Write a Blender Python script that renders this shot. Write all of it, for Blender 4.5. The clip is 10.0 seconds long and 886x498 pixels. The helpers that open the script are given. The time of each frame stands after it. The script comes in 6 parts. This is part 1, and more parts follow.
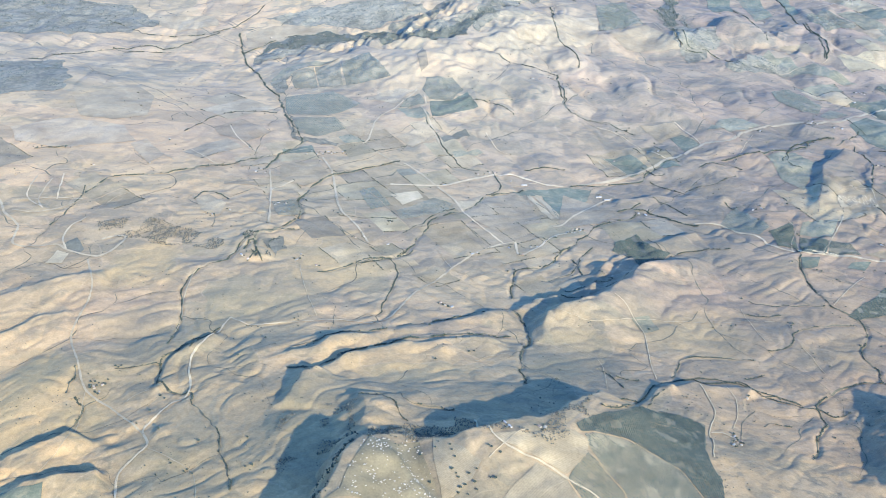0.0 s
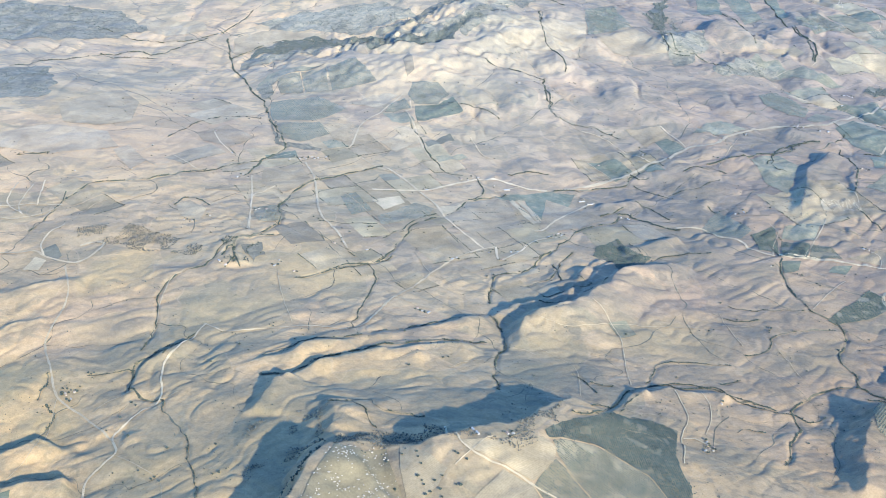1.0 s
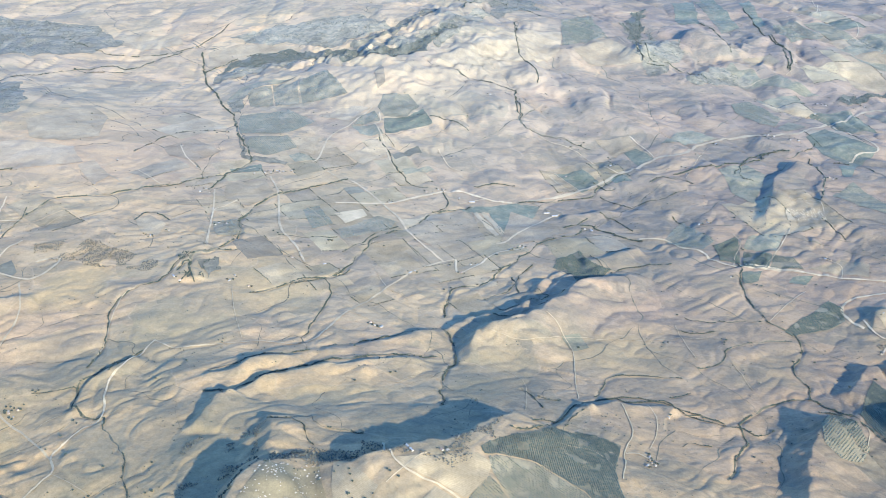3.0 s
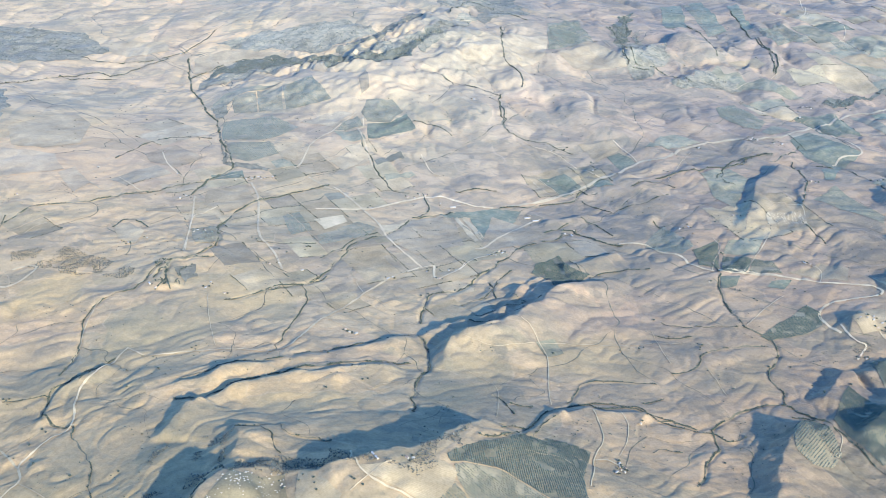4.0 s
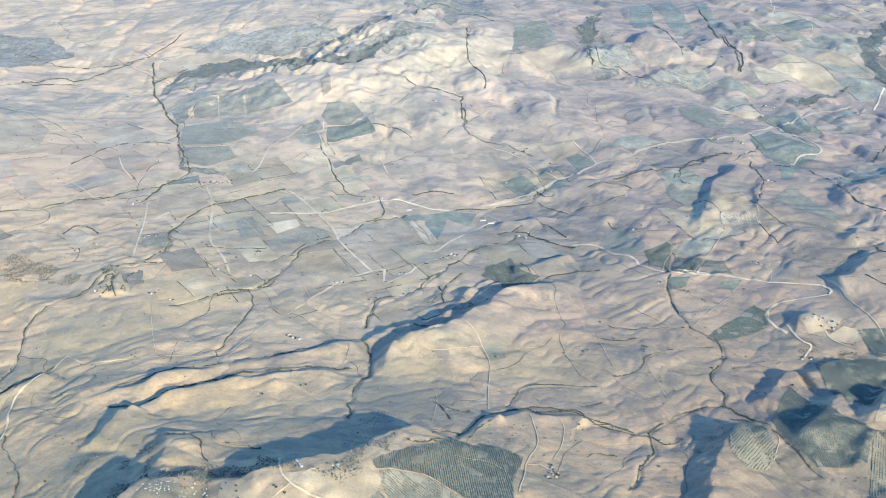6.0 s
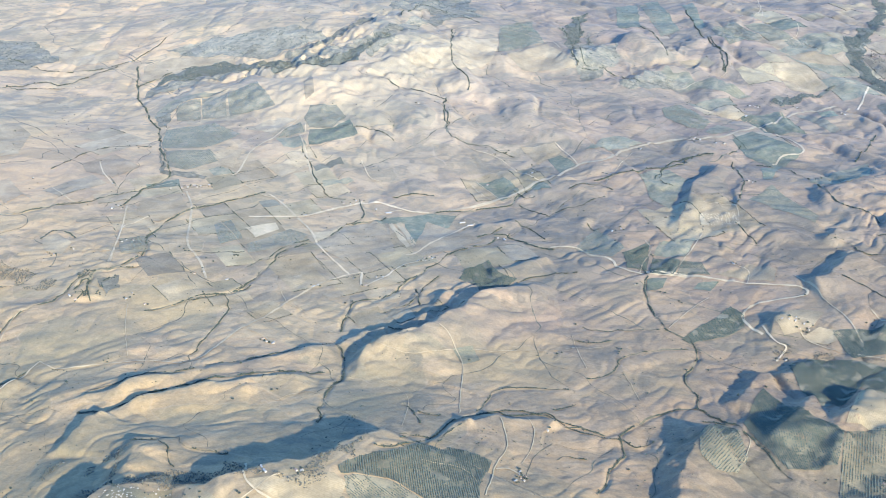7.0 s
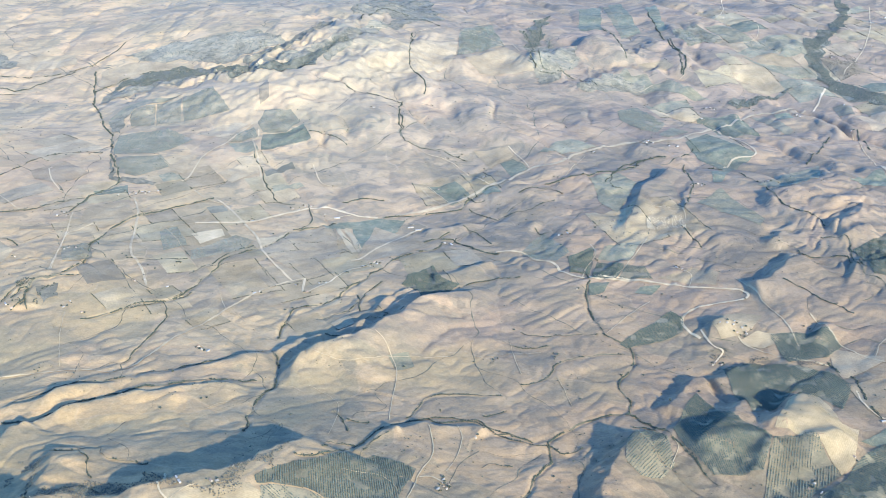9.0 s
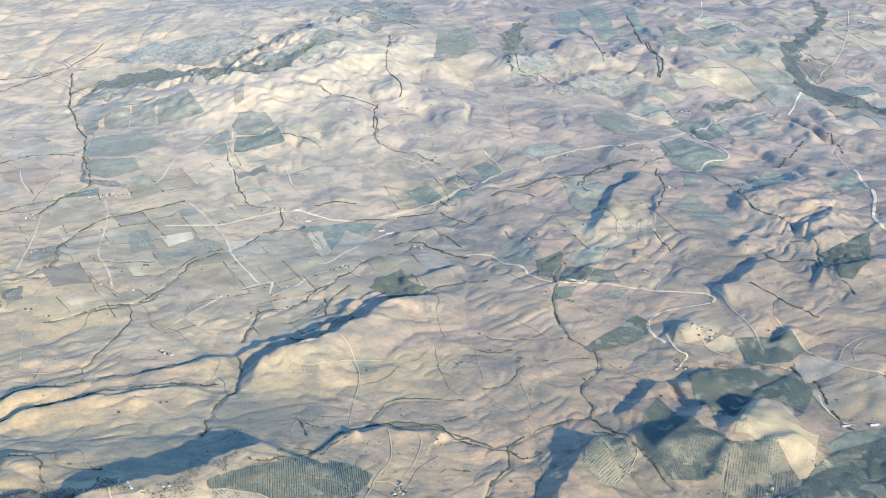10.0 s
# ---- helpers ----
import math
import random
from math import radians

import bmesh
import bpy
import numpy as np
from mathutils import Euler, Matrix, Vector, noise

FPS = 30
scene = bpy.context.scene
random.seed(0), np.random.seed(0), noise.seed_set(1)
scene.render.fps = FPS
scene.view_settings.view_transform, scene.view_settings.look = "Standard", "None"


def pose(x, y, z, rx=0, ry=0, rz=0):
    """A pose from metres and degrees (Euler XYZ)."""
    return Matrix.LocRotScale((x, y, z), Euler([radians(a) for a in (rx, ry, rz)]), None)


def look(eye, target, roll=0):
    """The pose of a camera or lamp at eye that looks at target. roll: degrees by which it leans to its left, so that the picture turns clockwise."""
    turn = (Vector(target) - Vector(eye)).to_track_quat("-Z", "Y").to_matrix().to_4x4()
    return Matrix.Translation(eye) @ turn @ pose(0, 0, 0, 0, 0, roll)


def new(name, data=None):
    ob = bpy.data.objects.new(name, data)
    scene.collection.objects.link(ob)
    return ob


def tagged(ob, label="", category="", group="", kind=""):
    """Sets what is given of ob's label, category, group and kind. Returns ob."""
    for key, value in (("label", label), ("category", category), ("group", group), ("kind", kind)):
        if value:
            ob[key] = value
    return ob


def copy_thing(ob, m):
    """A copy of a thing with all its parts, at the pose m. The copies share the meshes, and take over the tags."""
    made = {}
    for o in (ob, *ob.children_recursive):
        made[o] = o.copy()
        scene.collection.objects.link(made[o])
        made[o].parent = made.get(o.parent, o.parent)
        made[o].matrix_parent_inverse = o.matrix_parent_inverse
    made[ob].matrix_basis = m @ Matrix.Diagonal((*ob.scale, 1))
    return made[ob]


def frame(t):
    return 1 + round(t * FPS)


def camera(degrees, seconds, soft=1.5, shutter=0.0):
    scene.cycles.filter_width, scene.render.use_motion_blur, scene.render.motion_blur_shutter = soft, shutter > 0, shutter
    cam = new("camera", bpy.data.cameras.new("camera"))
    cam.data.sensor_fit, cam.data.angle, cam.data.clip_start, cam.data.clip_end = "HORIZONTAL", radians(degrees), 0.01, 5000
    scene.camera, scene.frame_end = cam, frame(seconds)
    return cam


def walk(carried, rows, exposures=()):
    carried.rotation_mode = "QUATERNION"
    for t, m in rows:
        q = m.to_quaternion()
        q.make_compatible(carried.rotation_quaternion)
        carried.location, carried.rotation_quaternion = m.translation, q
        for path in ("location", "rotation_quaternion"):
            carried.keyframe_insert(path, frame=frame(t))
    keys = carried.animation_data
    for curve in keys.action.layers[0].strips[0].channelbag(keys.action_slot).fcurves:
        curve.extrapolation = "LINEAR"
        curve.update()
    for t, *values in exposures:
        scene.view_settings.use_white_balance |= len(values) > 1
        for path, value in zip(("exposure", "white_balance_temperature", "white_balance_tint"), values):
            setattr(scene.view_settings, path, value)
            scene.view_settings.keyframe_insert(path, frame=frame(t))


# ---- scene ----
# A wide farming landscape seen from a high aircraft, built at one quarter of its true size
# (1 unit = 4 m on the ground) so that the whole valley lies within the lens's clipping range.
cam = camera(45.2, 10.0, soft=0.75)
METRES, EYE, TILT, LEAN, TURN = 366.0, 717.5, -27.4, -1.73, 0.0
ROWS = [
    (0.0, 0.0, 0.0, 0.0, -0.0, -0.0, -0.0),
    (0.5, 0.0496, 0.0068, 0.0029, 0.1, 0.11, 0.11),
    (1.0, 0.0997, 0.0131, 0.0052, 0.21, 0.21, 0.19),
    (1.5, 0.1493, 0.0192, 0.0072, 0.31, 0.34, 0.4),
    (2.0, 0.199, 0.0254, 0.0111, 0.42, 0.46, 0.55),
    (2.5, 0.248, 0.0318, 0.0132, 0.51, 0.61, 0.56),
    (4.0, 0.3966, 0.05, 0.0226, 0.69, 0.97, 0.94),
    (4.5, 0.4458, 0.0552, 0.0246, 0.73, 1.0, 1.0),
    (5.0, 0.4953, 0.0603, 0.0273, 0.65, 1.0, 1.16),
    (5.5, 0.5452, 0.0655, 0.0293, 0.58, 0.98, 1.37),
    (7.0, 0.6926, 0.081, 0.0369, 0.64, 1.02, 1.87),
    (7.5, 0.7425, 0.0859, 0.0391, 0.59, 1.05, 2.08),
    (8.0, 0.792, 0.0903, 0.0406, 0.48, 1.06, 2.2),
    (8.5, 0.8419, 0.0952, 0.0418, 0.34, 1.1, 2.26),
    (9.0, 0.8904, 0.0994, 0.0445, 0.16, 1.1, 2.24),
    (9.5, 0.9434, 0.1047, 0.0462, -0.02, 1.13, 2.22),
    (10.0, 0.9926, 0.1089, 0.0492, -0.22, 1.17, 2.18),
]
walk(cam, [(t, pose(0, 0, EYE, TILT, LEAN, TURN) @ pose(METRES * x, METRES * y, METRES * z, 90 + pitch, roll, yaw)) for t, x, y, z, yaw, pitch, roll in ROWS],
     [(0.0, 1.344, 4400, 12.0), (10.0, 1.384, 4525, 12.0)])

# ---- light: a low clear sun from behind and to the right, with open blue sky ----
SUN_EL, SUN_AZ = 23.5, 150.0          # degrees; azimuth clockwise from +y
world = bpy.data.worlds.new("sky")
scene.world = world
world.use_nodes = True
wn = world.node_tree.nodes
sky = wn.new("ShaderNodeTexSky")
sky.sky_type, sky.sun_disc = 'NISHITA', False
sky.sun_elevation, sky.sun_rotation = radians(SUN_EL), radians(SUN_AZ)
sky.altitude, sky.dust_density, sky.ozone_density = 900.0, 0.3, 4.0
wn["Background"].inputs["Strength"].default_value = 0.15
world.node_tree.links.new(sky.outputs["Color"], wn["Background"].inputs["Color"])
sun_dir = Vector((math.sin(radians(SUN_AZ)) * math.cos(radians(SUN_EL)),
                  math.cos(radians(SUN_AZ)) * math.cos(radians(SUN_EL)), math.sin(radians(SUN_EL))))
sun = new("sun", bpy.data.lights.new("sun", 'SUN'))
sun.data.energy, sun.data.angle, sun.data.color = 3.632, radians(0.6), (1.0, 0.775, 0.42)
sun.matrix_world = look(sun_dir * 3000 + Vector((0, 1500, 0)), (0, 1500, 0))


# ---- relief ----
LATTICE = np.random.RandomState(7).rand(256, 256)


def value_noise(x, y):
    """Smooth noise from -1 to 1 over a unit lattice."""
    i, j = np.floor(x).astype(int), np.floor(y).astype(int)
    u, v = x - i, y - j
    u, v = u * u * u * (u * (u * 6 - 15) + 10), v * v * v * (v * (v * 6 - 15) + 10)
    i0, j0, i1, j1 = i % 256, j % 256, (i + 1) % 256, (j + 1) % 256
    a = LATTICE[i0, j0] * (1 - u) + LATTICE[i1, j0] * u
    b = LATTICE[i0, j1] * (1 - u) + LATTICE[i1, j1] * u
    return 2 * (a * (1 - v) + b * v) - 1


def smooth_line(pts, step):
    """Points at even steps on a soft curve through the given ones."""
    p = np.array([pts[0]] + list(pts) + [pts[-1]], float)
    out = []
    for a, b, c, d in zip(p[:-3], p[1:-2], p[2:-1], p[3:]):
        n = max(1, int(np.hypot(*(c - b)) / step))
        t = (np.arange(n) / n)[:, None]
        out.append(0.5 * (2 * b + (c - a) * t + (2 * a - 5 * b + 4 * c - d) * t ** 2 + (3 * b - a - 3 * c + d) * t ** 3))
    return np.concatenate(out + [p[-1:]])


def bell(x, y, cx, cy, rx, ry, turn=0.0):
    c, s = math.cos(radians(turn)), math.sin(radians(turn))
    dx, dy = x - cx, y - cy
    return np.exp(-((dx * c + dy * s) / rx) ** 2 - ((dy * c - dx * s) / ry) ** 2)


def near_line(x, y, pts, reach):
    """For points within reach of a line: their indices, the signed distance (plus: to the line's right), the share of its length, and that share softened."""
    p = np.array(pts, float)
    box = ((x > p[:, 0].min() - reach) & (x < p[:, 0].max() + reach) & (y > p[:, 1].min() - reach) & (y < p[:, 1].max() + reach)).nonzero()[0]
    px, py = x[box], y[box]
    best, side, along = np.full(len(box), 1e9), np.ones(len(box)), np.zeros(len(box))
    seg = np.hypot(*(p[1:] - p[:-1]).T)
    run, total = 0.0, seg.sum()
    mass, drawn = np.zeros(len(box)), np.zeros(len(box))
    for a, b, l in zip(p[:-1], p[1:], seg):
        d = (b - a) / l
        k = np.clip((px - a[0]) * d[0] + (py - a[1]) * d[1], 0, l)
        qx, qy = px - a[0] - k * d[0], py - a[1] - k * d[1]
        r = np.hypot(qx, qy)
        weight = ((r + 2) / 10) ** -8.0
        mass, drawn = mass + weight, drawn + weight * (run + k) / total
        closer = r < best
        best = np.where(closer, r, best)
        side = np.where(closer, np.where(qx * d[1] - qy * d[0] >= 0, 1.0, -1.0), side)
        along = np.where(closer, (run + k) / total, along)
        run += l
    return box, best * side, along, drawn / mass


SCARPS, GULLIES, HILLS = [], [], []


def scarp(pts, height, face, back, ends=0.1):
    """A cuesta: the crest line, its height (or one for each point), its steep face falling to the left of the line within `face`, a long back slope to the right."""
    SCARPS.append((pts, height, face, back, ends))


def meander(pts, step):
    """The line with the small bends of a stream."""
    p = smooth_line(pts, step)
    bend = 2.6 * value_noise(p[:, 0] / 13, p[:, 1] / 13) + 2.2 * value_noise(p[:, 0] / 30 + 9, p[:, 1] / 30)
    turn = 2.6 * value_noise(p[:, 0] / 13 + 40, p[:, 1] / 13) + 2.2 * value_noise(p[:, 0] / 30 + 70, p[:, 1] / 30)
    return p + np.stack([bend, turn], 1)


def gully(pts, depth, width):
    GULLIES.append((meander(pts, 7.0), 0.42 * depth, 0.5 * width))


def hill(x, y, rx, ry, height, turn=0.0):
    HILLS.append((x, y, rx, ry, height, turn))


def smooth_ends(k, ends):
    t = np.clip(np.minimum(k, 1 - k) / ends, 0, 1)
    return t * t * (3 - 2 * t)


def relief(x, y):
    shape = x.shape
    x, y = x.ravel(), y.ravel()
    z = broad(x, y)
    for cx, cy, rx, ry, h, turn in HILLS:
        z = z + h * bell(x, y, cx, cy, rx, ry, turn)
    wx, wy = x + 30 * value_noise(x / 110, y / 110) + 9 * value_noise(x / 34 + 3, y / 34), y + 30 * value_noise(x / 110 + 50, y / 110) + 9 * value_noise(x / 34 + 80, y / 34)
    # the strike of the land: folds run from the south-west to the north-east
    u, v = 0.84 * wx + 0.54 * wy, 0.84 * wy - 0.54 * wx
    plain = np.clip((y - 1250) / 350, 0, 1) * np.clip((200 - x - 0.18 * (y - 1600)) / 260, 0, 1)
    calm = (0.62 + 0.38 * value_noise(x / 260 + 21, y / 260 + 2)) * (1 - 0.6 * plain) * (1 - 0.6 * bell(x, y, 40, 2240, 320, 170, 20))
    z = z + (1 - 0.5 * plain) * (3.6 * value_noise(wx / 170 + 9, wy / 130) + 1.6 * value_noise(wx / 75, wy / 60 + 31))
    near = 1 - 0.4 * np.clip((y - 1350) / 600, 0, 1)
    # rounded swells parted by narrow draws, in four sizes
    z = z + calm * 7.0 * (np.abs(value_noise(u / 150 + 40, v / 92)) ** 1.2 - 0.3)
    z = z + calm * 5.0 * (np.abs(value_noise(v / 70 + 11, u / 48 + 5)) ** 1.15 - 0.3)
    z = z + near * calm * 4.5 * (np.abs(value_noise(u / 29 + 63, v / 21 + 15)) - 0.3)
    z = z + near * calm * 1.1 * (np.abs(value_noise(u / 12 + 23, v / 9 + 75)) - 0.3) + 0.16 * value_noise(x / 6 + 77, y / 5)
    # folded hills in the far right with spurs that run down towards the south
    far = np.clip((y - 1480) / 400, 0, 1) * np.clip((x + 250) / 350, 0, 1)
    far = far * (1 - 0.75 * bell(x, y, -10, 2300, 340, 190, 25))
    spur = wx + 0.5 * wy
    z = z + far * (14.0 * (np.abs(value_noise(spur / 125 + 5, wy / 420 + 3)) ** 1.15 - 0.3) + 9.0 * (np.abs(value_noise(spur / 60 + 15, wy / 300 + 23)) ** 1.1 - 0.3) + 3.6 * (np.abs(value_noise(spur / 28 + 4, wy / 150 + 9)) - 0.3))
    left = np.clip((y - 1900) / 500, 0, 1) * np.clip((-x + 100) / 400, 0, 1)
    z = z + left * (6.5 * (np.abs(value_noise(wx / 75 + 70, wy / 150 + 12)) - 0.3) + 2.4 * (np.abs(value_noise(wx / 30 + 33, wy / 70)) - 0.3))
    for pts, h, face, back, ends in SCARPS:
        line = smooth_line(pts, 12.0)
        box, s, k, soft_k = near_line(x, y, line, max(back, face) * 3.0)
        s = s + 0.07 * face * value_noise(x[box] / 13 + 31, y[box] / 13) + 0.16 * face * value_noise(x[box] / 40 + 7, y[box] / 40)
        if not isinstance(h, (int, float)):
            gone = np.concatenate([[0], np.cumsum(np.hypot(*np.diff(np.array(pts, float), axis=0).T))])
            h = np.interp(soft_k, gone / gone[-1], h)
        if face <= 20:
            h = h * (0.9 + 0.5 * value_noise(x[box] / 30 + 50, y[box] / 30))
        rough = 1 + 0.3 * value_noise(x[box] / 28 + 13, y[box] / 28) + 0.22 * value_noise(x[box] / 11 + 3, y[box] / 11)
        up = 1 / (1 + (np.maximum(s, 0) / back) ** 2) ** 2
        t = np.clip(1 + np.minimum(s, 0) / (0.8 * face * rough), 0, 1)
        z[box] += h * smooth_ends(k, ends) * np.where(s > 0, up, t * (0.55 + 0.45 * t))
    for pts, d, w in GULLIES:
        box, s, k, soft_k = near_line(x, y, pts, w * 3)
        wob = s + 0.35 * w * value_noise(x[box] / 14 + 3, y[box] / 14)
        z[box] -= d * smooth_ends(k, 0.06) * np.exp(-(wob / w) ** 2) * (0.8 + 0.4 * value_noise(x[box] / 60, y[box] / 60 + 8))
    return z.reshape(shape)


LIE = np.array([
    [-12.6, -44.0, 23.5, 47.5, 0.2, -9.4, 14.3, 2.8],
    [-5.5, -3.0, 14.8, -43.3, 2.3, -22.6, 15.7, 5.1],
    [-9.4, -2.4, -2.5, -0.3, 6.1, -7.0, 9.3, 3.9],
    [6.0, -3.2, -5.9, -33.1, -39.0, 9.9, -1.5, -1.2],
    [16.0, -10.8, 1.4, 14.0, 8.6, 1.4, -28.6, -9.6],
    [-17.6, -33.4, -17.3, -15.7, -3.5, -22.0, -2.8, 1.4],
    [-9.9, 14.0, 46.1, 29.5, 22.4, -3.2, 22.7, 11.1],
])


def broad(x, y):
    """The lie of the land without its single forms: soft swells on a coarse net."""
    z = 0 * x + 8.8
    for row, cy in zip(LIE, np.linspace(850, 2700, 7)):
        for h, cx in zip(row, np.linspace(-750, 1300, 8)):
            z = z + h * np.exp(-((x - cx) ** 2 + (y - cy) ** 2) / 330.0 ** 2)
    return z


# crests with steep faces: line, height, width of the face, reach of the back slope
scarp([(-128, 630), (-97, 703), (-88, 737), (-77, 772), (-68, 806), (-59, 825), (-33, 849), (-5, 851), (28, 844), (56, 851), (87, 863), (121, 873), (148, 902), (175, 926), (192, 957), (204, 981), (217, 996)], [44, 44, 44, 44, 42, 38, 18, 12, 20, 30, 34, 34, 34, 34, 30, 20, 8], 44, 110)
scarp([(-60, 832), (-60, 860), (-62, 888), (-65, 919), (-72, 963)], [0, 8, 16, 16, 6], 34, 45)
scarp([(-155, 941), (-151, 956), (-145, 979), (-140, 1006), (-130, 1025)], [3, 9, 11, 11, 6], 22, 45)
scarp([(-150, 1013), (-131, 1008), (-106, 1033), (-83, 1061), (-36, 1092), (4, 1105), (54, 1127), (106, 1130)], 9, 16, 35)
scarp([(-169, 1058), (-156, 1064), (-127, 1078), (-106, 1108), (-52, 1127)], 7, 13, 30)
scarp([(-45, 1130), (4, 1159), (42, 1183), (62, 1197), (85, 1213), (119, 1226)], 7, 13, 35)
scarp([(152, 1106), (152, 1145), (161, 1198), (180, 1212), (212, 1217), (253, 1260), (281, 1304), (299, 1337), (337, 1369), (394, 1387), (428, 1390)], [2, 9, 20, 22, 22, 22, 22, 22, 20, 14, 6], 32, 70)
scarp([(119, 1220), (143, 1250), (180, 1268), (214, 1278), (244, 1311)], 9, 16, 30)
scarp([(213, 1229), (245, 1343), (272, 1402), (304, 1435)], 6, 10, 18)
scarp([(238, 1264), (270, 1354), (293, 1397), (319, 1429)], 6, 10, 18)
scarp([(324, 1458), (352, 1464), (390, 1481), (426, 1488)], 8, 20, 40)
scarp([(628, 1557), (643, 1593), (672, 1673), (685, 1724), (701, 1753), (746, 1795), (772, 1828)], 10, 22, 60)
scarp([(735, 1617), (751, 1659), (759, 1708), (781, 1730)], 4, 10, 30)
scarp([(-428, 2180), (-353, 2245), (-282, 2268), (-197, 2291), (-108, 2290), (-34, 2288), (41, 2301), (80, 2373), (134, 2449), (221, 2574)], [10, 16, 24, 30, 34, 36, 38, 38, 34, 26], 190, 170)
scarp([(-97, 2301), (-25, 2433), (42, 2511), (113, 2582), (188, 2687)], 24, 130, 130)
scarp([(-475, 878), (-447, 896), (-420, 908), (-390, 926), (-379, 946)], 12, 24, 50)
scarp([(-455, 814), (-423, 837), (-405, 851), (-378, 856), (-343, 857), (-321, 866)], 15, 26, 50)
scarp([(-302, 999), (-307, 1030), (-308, 1060), (-293, 1079), (-280, 1096), (-255, 1134)], 6, 14, 30)
scarp([(-600, 1199), (-566, 1226), (-531, 1254), (-489, 1268), (-432, 1284)], 7, 30, 60)
scarp([(-558, 1129), (-524, 1147), (-497, 1175), (-459, 1192)], 6, 24, 60)
scarp([(304, 1642), (363, 1653), (420, 1665), (513, 1642)], 6, 20, 50)
scarp([(-283, 1412), (-264, 1393), (-245, 1369), (-230, 1336)], 6, 20, 40)
scarp([(469, 840), (485, 874), (499, 909), (513, 943), (533, 979), (552, 1005), (570, 1005)], 16, 34, 70)
scarp([(600, 1070), (618, 1096), (637, 1125), (650, 1143), (671, 1143)], 11, 24, 40)
scarp([(625, 988), (638, 1009), (663, 1043), (690, 1081), (713, 1091)], 12, 24, 50)
scarp([(642, 989), (682, 1006), (710, 1019), (730, 1019)], 8, 20, 40)
scarp([(660, 945), (677, 969), (688, 984), (703, 998)], 8, 18, 40)
scarp([(704, 1018), (732, 1053), (755, 1080), (773, 1086)], 11, 26, 50)
scarp([(696, 984), (721, 994), (756, 995), (785, 1013)], 8, 18, 40)
scarp([(772, 1363), (794, 1364), (818, 1386), (842, 1403), (854, 1426), (880, 1441)], 12, 36, 60)
scarp([(835, 1481), (855, 1501), (874, 1532)], 7, 22, 30)
scarp([(677, 1222), (689, 1241), (697, 1259), (707, 1272), (727, 1277)], 10, 20, 45)
scarp([(820, 1214), (832, 1230), (841, 1246), (852, 1255)], 6, 18, 35)
scarp([(942, 1527), (978, 1541), (1006, 1569), (1034, 1611)], 10, 26, 40)
scarp([(948, 1483), (980, 1504), (1004, 1512)], 8, 22, 35)
scarp([(974, 1613), (1020, 1648), (1044, 1638)], 7, 24, 40)
scarp([(929, 1402), (960, 1388), (996, 1396), (1055, 1399)], 10, 36, 50)
scarp([(669, 1147), (687, 1150), (709, 1170), (732, 1177)], 9, 24, 50)
scarp([(238, 967), (253, 989), (271, 1018), (291, 1024)], 5, 10, 20)
scarp([(276, 1012), (316, 1036), (333, 1027), (371, 1038), (393, 1025)], 7, 12, 30)
scarp([(874, 1684), (926, 1689), (1008, 1758), (1052, 1801)], 12, 60, 80)
scarp([(353, 2410), (426, 2463), (513, 2521), (547, 2489), (577, 2364)], 14, 60, 90)
scarp([(559, 2379), (609, 2464), (711, 2564), (771, 2521), (794, 2439)], 16, 60, 90)
scarp([(795, 2446), (877, 2562), (932, 2567), (903, 2358)], 16, 60, 90)
scarp([(638, 2266), (755, 2395), (843, 2372), (909, 2250)], 14, 60, 80)
scarp([(117, 2322), (211, 2398), (284, 2409), (314, 2226)], 12, 60, 90)
# rounded hills: place, reach, height
hill(744, 2536, 70, 120, 20)
hill(576, 2463, 60, 90, 14)
hill(976, 2393, 100, 130, 20)
hill(197, 1232, 60, 55, 10)
hill(731, 1274, 42, 36, 10)
hill(753, 1031, 45, 48, 16)
hill(648, 1010, 50, 55, 12)
hill(566, 989, 40, 45, 10)
hill(4, 2198, 120, 60, 14)
hill(272, 2496, 60, 100, 12)
hill(-433, 1065, 60, 50, 8)
hill(-447, 1007, 70, 50, 8)
# streams and ravines: line, depth, width
gully([(415, 895), (425, 918), (437, 946), (453, 970), (455, 1004), (459, 1016), (490, 1047), (526, 1073), (555, 1075)], 5, 6)
gully([(555, 1075), (562, 1103), (556, 1139), (577, 1182), (589, 1211), (582, 1236), (558, 1259), (547, 1309), (548, 1347), (547, 1376), (556, 1409)], 4, 6)
gully([(557, 1072), (581, 1041), (593, 1019), (604, 995), (616, 960), (627, 935)], 4, 5)
gully([(116, 1276), (118, 1311), (131, 1365), (161, 1378), (183, 1398), (210, 1440), (232, 1472)], 6, 7)
gully([(118, 1233), (130, 1199), (129, 1143), (116, 1092), (115, 1009)], 5, 7)
gully([(233, 1474), (274, 1536), (331, 1576), (345, 1601)], 3, 6)
gully([(346, 1610), (363, 1602), (380, 1581), (407, 1551), (436, 1535)], 4, 8)
gully([(-68, 1159), (-56, 1233), (-44, 1293), (-45, 1339), (-57, 1368)], 4, 6)
gully([(-95, 1345), (-57, 1370), (-32, 1395), (-12, 1470), (11, 1530), (65, 1580), (104, 1652), (164, 1688)], 5, 7)
gully([(-255, 1335), (-245, 1362), (-259, 1416), (-228, 1435), (-200, 1488), (-208, 1563), (-190, 1633), (-165, 1681), (-111, 1729), (-57, 1765)], 5, 8)
gully([(-314, 1103), (-317, 1179), (-328, 1247), (-316, 1286), (-284, 1321), (-272, 1381), (-269, 1434)], 4, 6)
